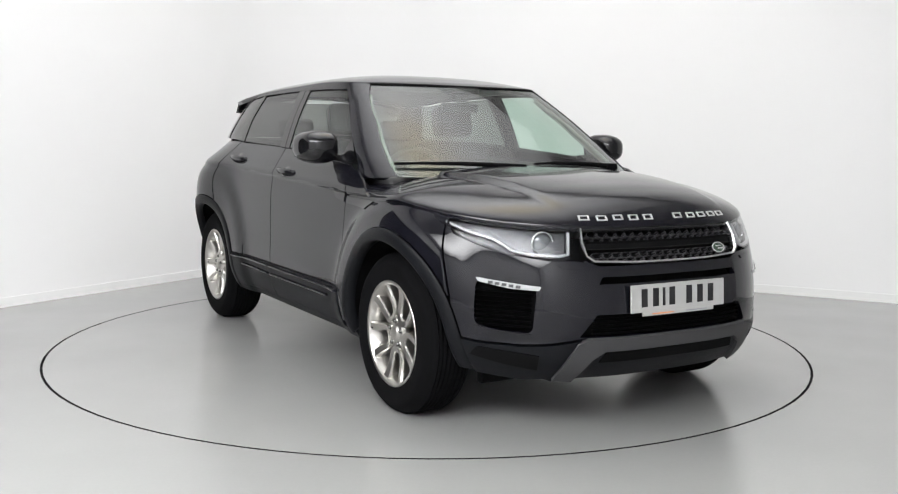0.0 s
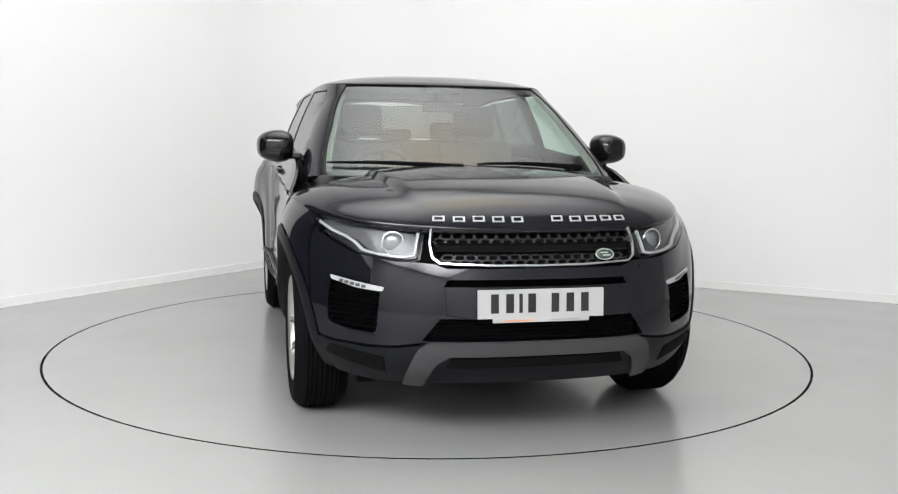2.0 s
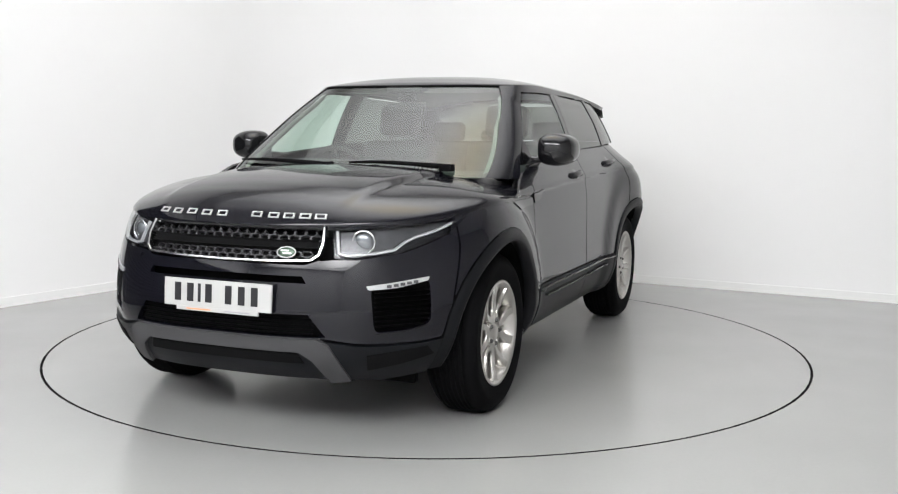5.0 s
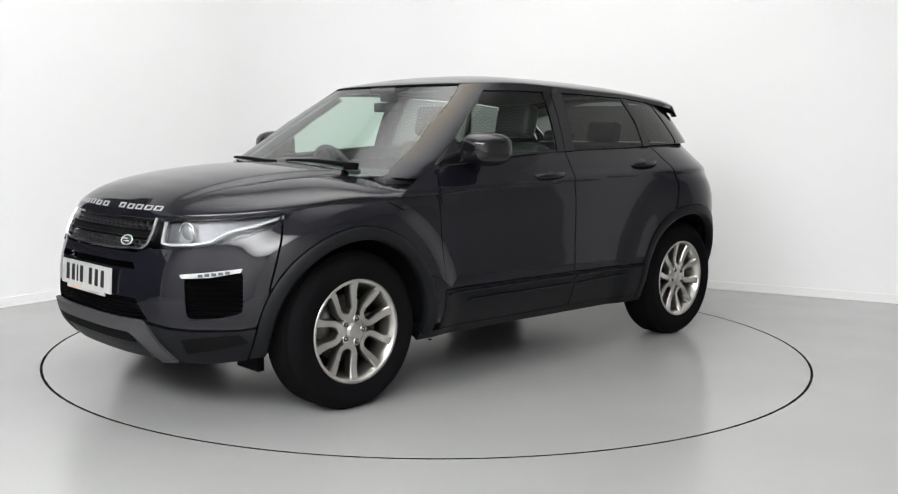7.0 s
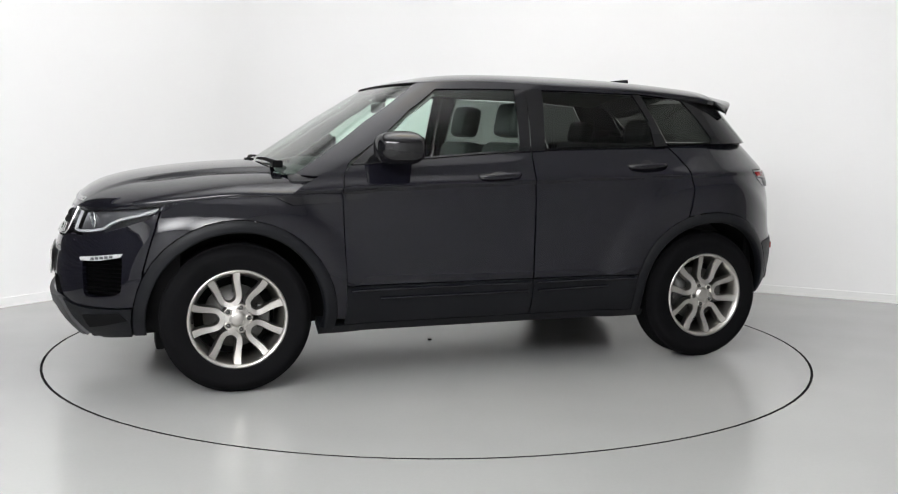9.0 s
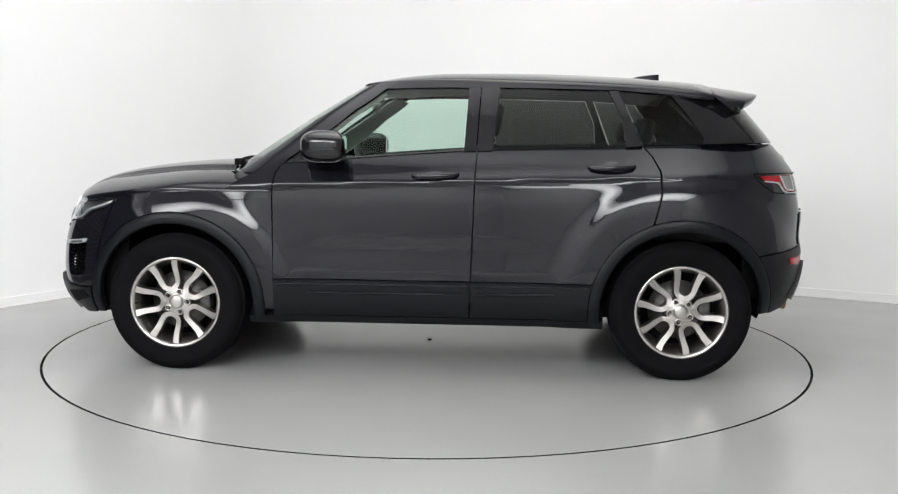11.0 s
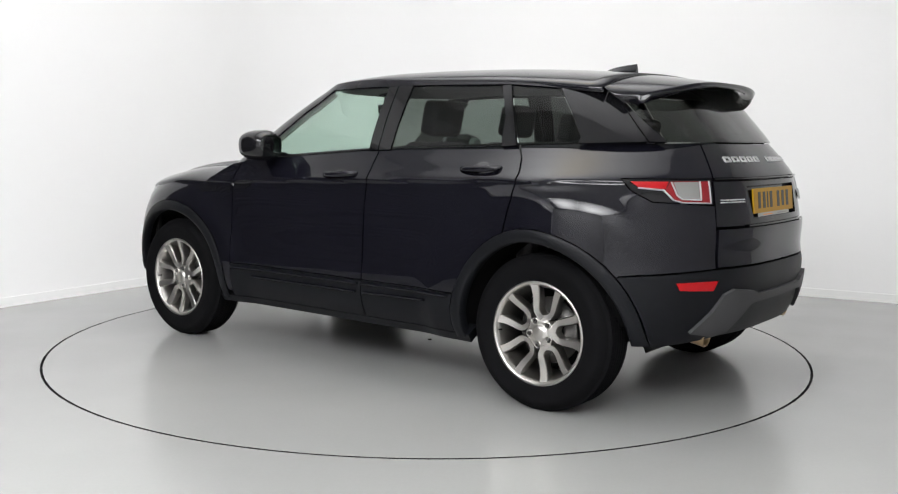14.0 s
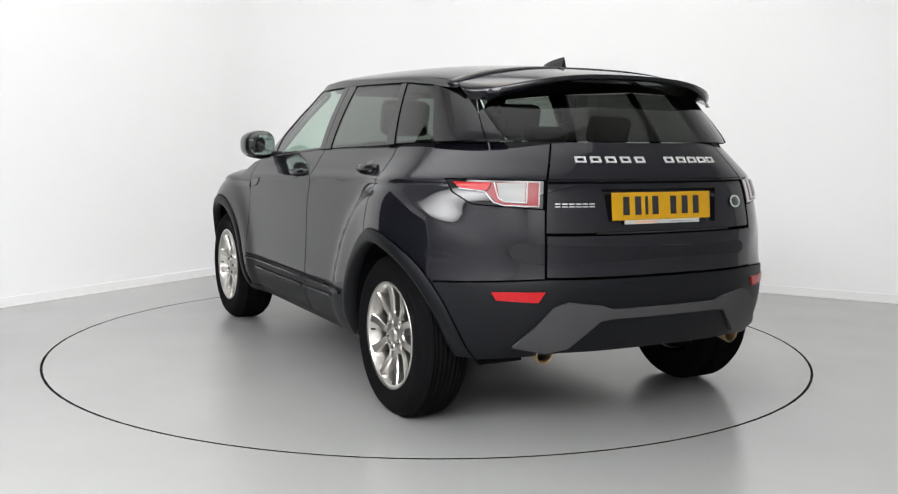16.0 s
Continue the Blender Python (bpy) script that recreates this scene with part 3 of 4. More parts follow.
    # wheel arch cladding and liners
    for (cx, cz), b0, b1 in ((HUBS[0], -10, 190), (HUBS[1], -10, 182)):
        bm = bmesh.new()
        sg = -1 if mirror else 1
        n = 56
        rings = []
        for k in range(n + 1):
            a = math.radians(b0 + (b1 - b0) * k / n)
            ring = []
            for rad, off in ((CLAD_R, .004), (CLAD_R - .008, .008), (ARCH_R + .010, .007), (ARCH_R, .001), (ARCH_R, -.05)):
                x, z = cx + rad * math.cos(a), cz + rad * math.sin(a)
                z = max(z, .285)
                y = float(BODY.side(np.array(x), np.array(z))) + off
                ring.append(bm.verts.new((x, y * sg, z)))
            rings.append(ring)
        for a, b in zip(rings, rings[1:]):
            for k in range(4):
                bm.faces.new((a[k], a[k + 1], b[k + 1], b[k]))
        bmesh.ops.recalc_face_normals(bm, faces=bm.faces[:])
        part("arch_cladding", bm, CLAD, car, "dark plastic wheel arch trim")
        bm = bmesh.new()
        rings = []
        for k in range(41):
            a = math.radians(-8 + 196 * k / 40)
            x, z = cx + (ARCH_R + .02) * math.cos(a), cz + (ARCH_R + .02) * math.sin(a)
            y = min(.93, float(BODY.side(np.array(x), np.array(z))) - .045)
            rings.append([bm.verts.new(c) for c in ((x, y * sg, z), (x, .5 * sg, z), (cx + .02 * math.cos(a), .5 * sg, cz + .02 * math.sin(a)))])
        for ra, rb in zip(rings, rings[1:]):
            bm.faces.new((ra[0], ra[1], rb[1], rb[0]))
            bm.faces.new((ra[1], ra[2], rb[2], rb[1]))
        part("arch_liner", bm, BLACK, car)
    # greenhouse
    panel("front_window", GH, "side", [(.565, 1.130), (.565, 1.262), (.235, 1.500), (.17, 1.508), (-.205, 1.512), (-.185, 1.185), (.22, 1.155)], SIDEGLASS, car, "clear pale green side glass", off=-.004, thick=.004, **s)
    panel("mirror_sail", GH, "side", [(.735, 1.118), (.572, 1.128), (.572, 1.252)], GLOSS, car, "gloss black mirror corner piece", **s)
    panel("pillar_trim", GH, "side", [(-.190, 1.180), (-.210, 1.517), (-.272, 1.519), (-.252, 1.183)], GLOSS, car, "gloss black door pillar trim", **s)
    panel("pillar_trim", GH, "side", [(-.258, 1.183), (-.278, 1.519), (-.375, 1.518), (-.340, 1.187)], GLOSS, car, "gloss black door pillar trim", **s)
    panel("rear_window", GH, "side", [(-.344, 1.190), (-.379, 1.515), (-.945, 1.503), (-1.015, 1.36), (-1.03, 1.215), (-.84, 1.207)], TINT, car, "dark privacy glass", off=-.004, thick=.004, **s)
    panel("pillar_trim", GH, "side", [(-1.034, 1.213), (-1.019, 1.36), (-.949, 1.507), (-1.0, 1.509), (-1.062, 1.36), (-1.120, 1.219)], GLOSS, car, "gloss black door pillar trim", **s)
    panel("quarter_window", GH, "side", [(-1.130, 1.223), (-1.072, 1.36), (-1.010, 1.503), (-1.275, 1.482), (-1.36, 1.38), (-1.44, 1.262), (-1.43, 1.232)], TINT, car, "dark privacy glass", off=-.004, thick=.004, **s)
    h = lambda x, z: (angle(x, float(GH.side(np.array(x), np.array(z))), "glass"), z)
    panel("rear_pillar", GH, "glass", [h(-1.434, 1.232), h(-1.444, 1.262), h(-1.364, 1.38), h(-1.28, 1.487), h(-1.495, 1.482), h(-1.57, 1.42), h(-1.62, 1.36), h(-1.725, 1.243)], GLOSS, car, "gloss black rear pillar panel", **s)
    panel("roof_rail", GH, "side", [(.232, 1.511), (.10, 1.552), (-.2, 1.551), (-.55, 1.540), (-1.1, 1.519), (-1.46, 1.486), (-1.455, 1.477), (-1.27, 1.490), (-1.0, 1.512), (-.5, 1.520), (0., 1.518)], PAINT, car, **s)
    j = lambda x, z: (angle(x, float(GH.side(np.array(x), np.array(z))), "screen"), z)
    panel("front_pillar", GH, "screen", [(35.3, 1.05), (38.6, 1.13), (46.0, 1.33), (58.7, 1.537), (61, 1.543), j(.10, 1.552), j(.24, 1.510), j(.40, 1.395), j(.74, 1.135), j(.775, 1.09), j(.80, 1.05)], PAINT, car, step=(1.5, .03), **s)
    panel("pillar_lining", GH, "screen", [(36.0, 1.10), (44.8, 1.33), (55.5, 1.50), (60, 1.53), j(.24, 1.500), j(.40, 1.385), j(.72, 1.135)], LINING, car, "pale inner pillar trim", off=-.03, thick=.01, step=(3, .05), **s)
    bm = bmesh.new()
    sg = -1 if mirror else 1
    box(bm, 1.66, 1.70, .58 * sg - .09, .58 * sg + .09, .185, .28, .012)
    part("air_deflector", bm, BLACK, car, "black air deflector under the bumper")


for side_mirror in (False, True):
    build_sides(side_mirror)


def build_roof():
    zc = smooth_curve([-1.55, -1.2, -.9, -.6, -.3, 0, .17, .28, .35, .398], [1.574, 1.602, 1.618, 1.626, 1.626, 1.617, 1.598, 1.576, 1.561, 1.546])
    ze = smooth_curve([-1.55, -1.1, -.5, 0, .25, .398], [1.478, 1.520, 1.541, 1.553, 1.546, 1.545])

    def half(x):
        z = ze(x)
        L = (SCREEN_X(z) + .4) if x > -.4 else 3.0
        u = np.clip(abs(x + .4) / L, 0, 1)
        return float(GH.half(x, z)) * max(1 - u ** (11.0 if x > -.4 else 5.0), 1e-6) ** (1 / 2.8)

    def fn(u, v):
        t = -1 + 2 * v
        x = -1.50 + 1.897 * (1 - (1 - u) ** 2.0)
        return (x, t * half(x), float(ze(x) + (zc(x) - ze(x)) * (1 - abs(t) ** 2.6) ** .75))
    bm = bmesh.new()
    grid(bm, fn, 46, 44)
    r = bmesh.ops.extrude_edge_only(bm, edges=[e for e in bm.edges if e.is_boundary])
    for q in r["geom"]:
        if isinstance(q, bmesh.types.BMVert):
            q.co = Vector((q.co.x, q.co.y * .985, q.co.z - .02))
    bmesh.ops.recalc_face_normals(bm, faces=bm.faces[:])
    roof = part("roof", bm, PAINT, car)
    bm = bmesh.new()
    grid(bm, lambda u, v: Vector(fn(.02 + .96 * u, .04 + .92 * v)) + Vector((0, 0, -.045)), 14, 14)
    part("headlining", bm, LINING, roof, "pale fabric headlining")
    # fin antenna
    bm = bmesh.new()
    rows = []
    for k in range(9):
        q = k / 8
        ht = .064 * q**.5
        w = .028 * (1 - .25 * q)
        x = -1.13 - .19 * q
        zb = 1.594 - .018 * q - .012
        rows.append([bm.verts.new(c) for c in ((x, -w, zb), (x, -w * .45, zb + ht * .6 + .01), (x, 0, zb + ht + .014), (x, w * .45, zb + ht * .6 + .01), (x, w, zb))])
    for a, b in zip(rows, rows[1:]):
        for k in range(4):
            bm.faces.new((a[k], a[k + 1], b[k + 1], b[k]))
    bm.faces.new(rows[-1])
    bmesh.ops.recalc_face_normals(bm, faces=bm.faces[:])
    part("antenna_fin", bm, PAINT, roof, smooth=False)
    # spoiler
    bm = bmesh.new()

    def sp(u, v, low):
        t = -1 + 2 * v
        reach = .325 - .17 * abs(t) ** 4
        x = -1.503 - reach * u
        w = half(-1.5) * (.985 - .10 * u ** 1.5)
        top = 1.573 - .046 * u - (.086 - .012 * u) * abs(t) ** 2.6
        th = .022 + .030 * (1 - u) + .022 * abs(t) ** 4
        if low:
            x, w = x + .012 * u - .10 * (1 - u) * abs(t) ** 4, w * .985
        return (x, t * w, top - (th if low else 0))
    a = grid(bm, lambda u, v: sp(u, v, 0), 14, 32)
    b = grid(bm, lambda u, v: sp(u, v, 1), 14, 32)
    for i in range(14):
        for j in (0, 32):
            bm.faces.new((a[i][j], a[i + 1][j], b[i + 1][j], b[i][j]))
    for j in range(32):
        for i in (0, 14):
            bm.faces.new((a[i][j], a[i][j + 1], b[i][j + 1], b[i][j]))
    bmesh.ops.recalc_face_normals(bm, faces=bm.faces[:])
    part("spoiler", bm, PAINT, car, "glossy black roof spoiler over the rear glass")


build_roof()


def both(poly):
    """Closes a half outline to both sides of the middle."""
    return poly + [(-u, z) for u, z in reversed(poly)]


def rounded(points, r, n=5):
    """Rounds the corners of an outline (degrees and metres; r in metres)."""
    out = []
    k = 50.0
    P = [Vector((u / k, z)) for u, z in points]
    for i, p in enumerate(P):
        a, b = P[i - 1], P[(i + 1) % len(P)]
        da, db = (a - p), (b - p)
        d = min(r, da.length * .45, db.length * .45)
        s, e = p + da.normalized() * d, p + db.normalized() * d
        for j in range(n + 1):
            t = j / n
            q = s * (1 - t) ** 2 + p * 2 * t * (1 - t) + e * t * t
            out.append((q.x * k, q.y))
    return out


def plate(parent, u, z, mode, mat, way, tilt, off, label):
    p, n = on(BODY, mode, u, z, off)
    n = Vector((way, 0, tilt)).normalized()
    m = frame_at(Vector((p.x, 0, z)), n)
    bm = bmesh.new()
    vs = box(bm, -.262, .262, -.057, .057, 0, .008, .0, m)
    pl = part("number_plate", bm, mat, parent, label, smooth=False)
    bm = bmesh.new()
    box(bm, -.20, .20, -.074, -.0575, 0, .0075, 0, m)
    part("plate_tab", bm, WHITE_PLATE, pl, "white dealer strip under the plate", smooth=False)
    # registration marks kept as plain bars
    xs = (-.205, -.143, -.098, -.052, .045, .108, .17)
    ws = (.032, .032, .014, .032, .032, .032, .032)
    for x, w in zip(xs, ws):
        bm = bmesh.new()
        x += .012
        box(bm, x - w / 2, x + w / 2, -.036, .040, .008, .0095, 0, m)
        part("plate_bar", bm, INK, pl, "plain dark bar", smooth=False)
    bm = bmesh.new()
    box(bm, -.15, -.03, -.069, -.064, .0075, .0085, 0, m)
    part("plate_print", bm, ORANGE, pl, "orange print bar", smooth=False)
    bm = bmesh.new()
    box(bm, .04, .16, -.069, -.064, .0075, .0085, 0, m)
    part("plate_print", bm, GREYINK, pl, "grey print bar", smooth=False)


def build_front():
    # dark inner structure behind all openings
    panel("front_backing", BODY, "front", both([(66, .25), (66, .80), (58, .86), (30, .875)]), BLACK, car, off=-.075, step=(4, .06))
    # bumper, with openings for the grille, slot, side pockets and intake
    pocket = [(36.8, .652), (51, .677), (51, .495), (45, .472), (37.6, .464)]
    pocket = rounded(pocket, .035, 4)
    mpocket = [(-u, z) for u, z in pocket]
    intake = both([(23, .540), (27.0, .450)])[::-1]
    slot = both([(21.5, .692), (22.5, .664)])[::-1]
    f = lambda x, z: (angle(x, float(BODY.side(np.array(x), np.array(z))), "front"), z)
    half = [(0, .735), (22, .735), (25, .752), (28.5, .757), (34, .757), (45, .782), (52, .817), (58, .852), f(1.668, .915), f(1.708, .80), f(1.768, .60), f(1.78, .44), (50, .425), (40, .418), (33, .425), (27.3, .442), (0, .442)]
    bumper = panel("front_bumper", BODY, "front", half[1:-1] + [(-u, z) for u, z in reversed(half[1:-1])], PAINT, car,
                   holes=[pocket, mpocket, intake, slot], arch=(*HUBS[0], CLAD_R + .004), thick=.03, step=(2.5, .025))
    # grille
    gr = panel("grille", BODY, "front", both([(26.0, .880), (25.6, .80), (24.2, .75), (22, .737)]), BLACK, car, "black honeycomb grille with a bright surround", off=-.045, step=(3, .04))
    strip("grille_surround", BODY, "front", [(26.6, .882), (26.4, .825), (25.4, .775), (23.6, .754), (12, .746), (0, .744), (-12, .746), (-23.6, .754), (-25.4, .775), (-26.4, .825), (-26.6, .882)], .0125, CHROME, gr, "bright chrome surround", off=.010, depth=.05)
    strip("grille_bar", BODY, "front", [(-25, .818), (0, .817), (25, .818)], .036, BLACK, gr, "black grille bar", off=-.012, depth=.04)
    strip("grille_lip", BODY, "front", [(-26, .878), (26, .878)], .012, GLOSS, gr, off=-.004, depth=.04)
    # honeycomb cells: two rows of staggered rings each
    for zc, span in ((.857, 25.0), (.773, 24.0)):
        bm = bmesh.new()
        n = 17
        for row, dz in ((0, .0105), (1, -.0105)):
            for k in range(n + row):
                u = (-span + 2 * span * (k + .5 - .5 * row) / n) * .97
                if abs(u) > span:
                    continue
                p, nn = on(BODY, "front", u, zc + dz, -.022)
                m = frame_at(p, nn)
                w, hgt = .0295, .0125
                ring = []
                for q in range(6):
                    a = math.radians(60 * q)
                    for s, d in ((1.0, .0), (.86, .0), (.86, -.02), (1.0, -.02)):
                        ring.append(bm.verts.new(m @ Vector((w * s * math.cos(a), hgt * s * math.sin(a) * 1.15, d))))
                for q in range(6):
                    i, j = q * 4, ((q + 1) % 6) * 4
                    for c in range(4):
                        d = (c + 1) % 4
                        bm.faces.new((ring[i + c], ring[j + c], ring[j + d], ring[i + d]))
        bmesh.ops.recalc_face_normals(bm, faces=bm.faces[:])
        part("honeycomb", bm, GRILLE_M, gr, "dark silver honeycomb mesh", smooth=False)
    p, nn = on(BODY, "front", 17.5, .782, .004)
    bm = bmesh.new()
    m = frame_at(p, nn)
    bmesh.ops.create_uvsphere(bm, u_segments=28, v_segments=10, radius=1, matrix=m @ Matrix.Diagonal((.040, .022, .008, 1)))
    bd = part("badge", bm, BADGE, gr, "plain oval badge")
    bm = bmesh.new()
    tube(bm, [m @ Vector((.040 * math.cos(a), .022 * math.sin(a), .002)) for a in [2 * math.pi * k / 28 for k in range(28)]], .003, 6, True)
    part("badge_rim", bm, SILVER, bd)
    bm = bmesh.new()
    box(bm, -.022, .012, .003, .008, .004, .0085, 0, m)
    box(bm, -.012, .024, -.008, -.003, .004, .0085, 0, m)
    part("badge_bar", bm, SILVER, bd, smooth=False)
    plate(bumper, 0, .600, "front", WHITE_PLATE, 1, .06, .006, "white front number plate with plain bars")
    for mir in (False, True):
        s = dict(mirror=mir)
        sg = -1 if mir else 1
        # headlamp
        outline = [(28.4, .884), (28.6, .775), (31, .764), (38, .772), (45, .789), (52, .824), (58, .859), (66.5, .932), (60, .922), (45, .903)]
        hl = panel("headlamp", BODY, "front", outline, LAMP_DARK, car, "clear swept-back headlamp with a projector lens", off=-.04, thick=.02, step=(2.5, .03), **s)
        panel("lamp_cover", BODY, "front", outline, LENS, hl, "clear lamp cover", off=.001, thick=.004, **s)
        panel("reflector", BODY, "front", [(30.2, .874), (30.4, .785), (39, .788), (43, .81), (46, .84), (56, .878), (62, .915), (45, .897)], LAMP_SHELL, hl, off=-.030, **s)
        strip("light_guide", BODY, "front", [(29.6, .872), (29.8, .785), (32, .778), (38, .783), (43, .797), (45.5, .825), (48.5, .845), (54, .866), (62, .908)], .011, DRL, hl, "white light guide", off=-.006, depth=.012, **s)
        p, nn = on(BODY, "front", 36.0, .838, -.036, mir)
        nn = Vector((1, sg * .25, 0)).normalized()
        m = frame_at(p, nn)
        bm = bmesh.new()
        bmesh.ops.create_uvsphere(bm, u_segments=28, v_segments=14, radius=.040, matrix=m @ Matrix.Diagonal((1, 1, .5, 1)))
        part("projector", bm, BALL, hl, "round glass projector lens")
        bm = bmesh.new()
        tube(bm, [m @ Vector((.046 * math.cos(a), .046 * math.sin(a), .012)) for a in [2 * math.pi * k / 28 for k in range(28)]], .005, 8, True)
        part("projector_ring", bm, CHROME, hl)
        # washer cover under the lamp
        panel("washer_cover", BODY, "front", rounded([(26.8, .738), (32, .742), (31.5, .728), (27.2, .724)], .008), PAINT, bumper, off=.004, thick=.004, **s)
        # side pocket
        panel("pocket_mesh", BODY, "front", pocket, BLACK, bumper, "black pocket insert", off=-.045, **s)
        for k in range(8):
            z = .488 + k * .020
            strip("pocket_bar", BODY, "front", [(38, z), (50.8, z + .006)], .006, BLACK, bumper, off=-.030, depth=.01, **s)
        panel("fog_lamp", BODY, "front", rounded([(35.8, .655), (36.4, .638), (43, .645), (50.4, .668), (51.0, .685), (43, .668)], .006), DRL, bumper, "slim clear fog lamp", off=.006, thick=.02, step=(2, .02), **s)
        for k in range(5):
            u = 41 + k * 1.6
            p, nn = on(BODY, "front", u, .652 + (u - 41) * .0022, .006, mir)
            bm = bmesh.new()
            box(bm, -.010, .010, -.006, .006, 0, .003, 0, frame_at(p, nn))
            part("lamp_cell", bm, LAMP_SHELL, bumper, smooth=False)
        strip("pocket_trim", BODY, "front", [(37.6, .458), (45, .466), (51, .489)], .006, GLOSS, bumper, off=.003, **s)
        # lower corner opening: no hole, its shade is a flat black patch
        panel("corner_recess_patch", BODY, "front", [(36, .375), (50, .405), (52, .37), (44, .335), (36.5, .312)], BLACK, bumper, "flat black patch for the shaded corner recess", off=.0145, thick=.01, **s)
    val = panel("front_valance", BODY, "front", both([(26.8, .434), (33, .416), (40, .409), (50, .417), f(1.775, .432), f(1.73, .33), (52, .285), (40, .258), (30, .270)]), CLAD, car, "dark plastic lower valance", off=.010, thick=.06, arch=(*HUBS[0], CLAD_R + .004))
    sk = both([(25, .447), (27.5, .425), (33.0, .268), (28.2, .262), (24.0, .362), (21, .395)])
    panel("skid_plate", BODY, "front", sk, SKID, val, "grey painted skid plate", off=.024, thick=.025)
    # black patch on the uncut valance gives the slot its shade
    panel("valance_slot_patch", BODY, "front", both([(20.5, .386), (22, .345)]), BLACK, val, off=.0145, thick=.01)
    panel("intake_mesh", BODY, "front", both([(23, .540), (27.0, .450)]), BLACK, bumper, "black lower intake mesh", off=-.05)
    for k in range(5):
        strip("intake_bar", BODY, "front", [(-24, .460 + k * .017), (24, .460 + k * .017)], .006, BLACK, bumper, off=-.02, depth=.01)


GRILLE_M = material("dark_silver_mesh", (0.055, 0.055, 0.06), 0.4, 0.4)
build_front()


def build_rear():
    g = lambda x, z: (angle(x, float(BODY.side(np.array(x), np.array(z))), "rear"), z)
    panel("rear_backing", BODY, "rear", both([(62, .40), (62, 1.0), (58, 1.05), (34, 1.2)]), BLACK, car, off=-.08, step=(4, .06))
    # tailgate
    tg = panel("tailgate", BODY, "rear", both([(33.0, 1.236), (33.8, 1.088)]), PAINT, car, "glossy black tailgate")
    strip("tailgate_garnish", BODY, "rear", [(-34, 1.080), (0, 1.080), (34, 1.080)], .010, GLOSS, tg, off=.010)
    recess = both([(20, 1.050), (18, .905)])[::-1]
    panel("tailgate_middle", BODY, "rear", both([(33.9, 1.072), (34.0, .875)]), PAINT, tg, off=-.004, holes=[recess], thick=.03)
    panel("plate_recess", BODY, "rear", both([(20.2, 1.052), (18.2, .903)]), PAINT, tg, off=-.032)
    panel("tailgate_lower", BODY, "rear", both([(33.9, .862), (33.7, .695)]), PAINT, tg, off=.008, thick=.03)
    strip("tailgate_handle", BODY, "rear", [(-22, .872), (22, .872)], .012, GLOSS, tg, off=.012)
    plate(tg, 0, .977, "rear", YELLOW_PLATE, -1, .10, -.020, "yellow rear number plate with plain bars")
    for y in (.375, .300, .225, .150, .075, -.085, -.155, -.22, -.285, -.35):
        u = math.degrees(math.atan2(y, .80))
        p, nn = on(BODY, "rear", u, 1.165, .001)
        m = frame_at(p, nn)
        bm = bmesh.new()
        w = .024
        box(bm, -w, w, -.015, -.008, -.002, .004, 0, m)
        box(bm, -w, w, .008, .015, -.002, .004, 0, m)
        box(bm, -w, -w + .009, -.008, .008, -.002, .004, 0, m)
        box(bm, w - .009, w, -.008, .008, -.002, .004, 0, m)
        part("name_block", bm, SILVER, tg, "plain silver name block", smooth=False)
    for k in range(6):
        p, nn = on(BODY, "rear", 31.5 - k * 1.75, .985, -.002)
        m = frame_at(p, nn)
        bm = bmesh.new()
        box(bm, -.011, .011, -.008, -.003, -.002, .003, 0, m)
        box(bm, -.011, .011, .003, .008, -.002, .003, 0, m)
        part("model_block", bm, SILVER, tg, "plain silver model name block", smooth=False)
    p, nn = on(BODY, "rear", -27.5, .985, .002)
    m = frame_at(p, nn)
    bm = bmesh.new()
    bmesh.ops.create_uvsphere(bm, u_segments=28, v_segments=10, radius=1, matrix=m @ Matrix.Diagonal((.036, .024, .006, 1)))
    bd = part("badge", bm, BADGE, tg, "plain oval badge")
    bm = bmesh.new()
    tube(bm, [m @ Vector((.036 * math.cos(a), .024 * math.sin(a), .002)) for a in [2 * math.pi * k / 28 for k in range(28)]], .004, 6, True)
    part("badge_rim", bm, SILVER, bd)
    # bumper
    bp = panel("rear_bumper", BODY, "rear", both([(34, .685), (60, .660), g(-1.70, .648), g(-1.72, .5), g(-1.70, .36), (50, .345), (30, .38)]), CLAD, car, "dark plastic rear bumper", arch=(*HUBS[1], CLAD_R + .004), thick=.05, off=.004)
    sk = both([(17, .562), (20, .580), (28.5, .598), (32, .578), (36, .50), (41.5, .415), (34, .392), (28.5, .408), (20.5, .520), (17, .526)])
    panel("skid_plate", BODY, "rear", sk, SKID, bp, "grey painted rear skid plate", off=.022, thick=.022)
    for mir in (False, True):
        s = dict(mirror=mir)
        sg = -1 if mir else 1
        out = [(35.0, 1.080), (59.5, 1.080), (57.0, 1.032), (52, .987), (35.0, .970)]
        tl = panel("tail_lamp", BODY, "rear", out, GLOSS, car, "red and clear wraparound tail lamp", off=.001, thick=.05, **s)
        panel("red_lens", BODY, "rear", [(47.5, 1.072), (57.5, 1.072), (55.5, 1.046), (48.5, 1.038)], RED, tl, "bright red lens", off=.006, thick=.006, **s)
        panel("pale_lens", BODY, "rear", [(36.0, 1.072), (47.0, 1.072), (48.5, 1.034), (46.0, .992), (43, .982), (36.0, .980)], PINK, tl, "pale red lens", off=.005, thick=.006, **s)
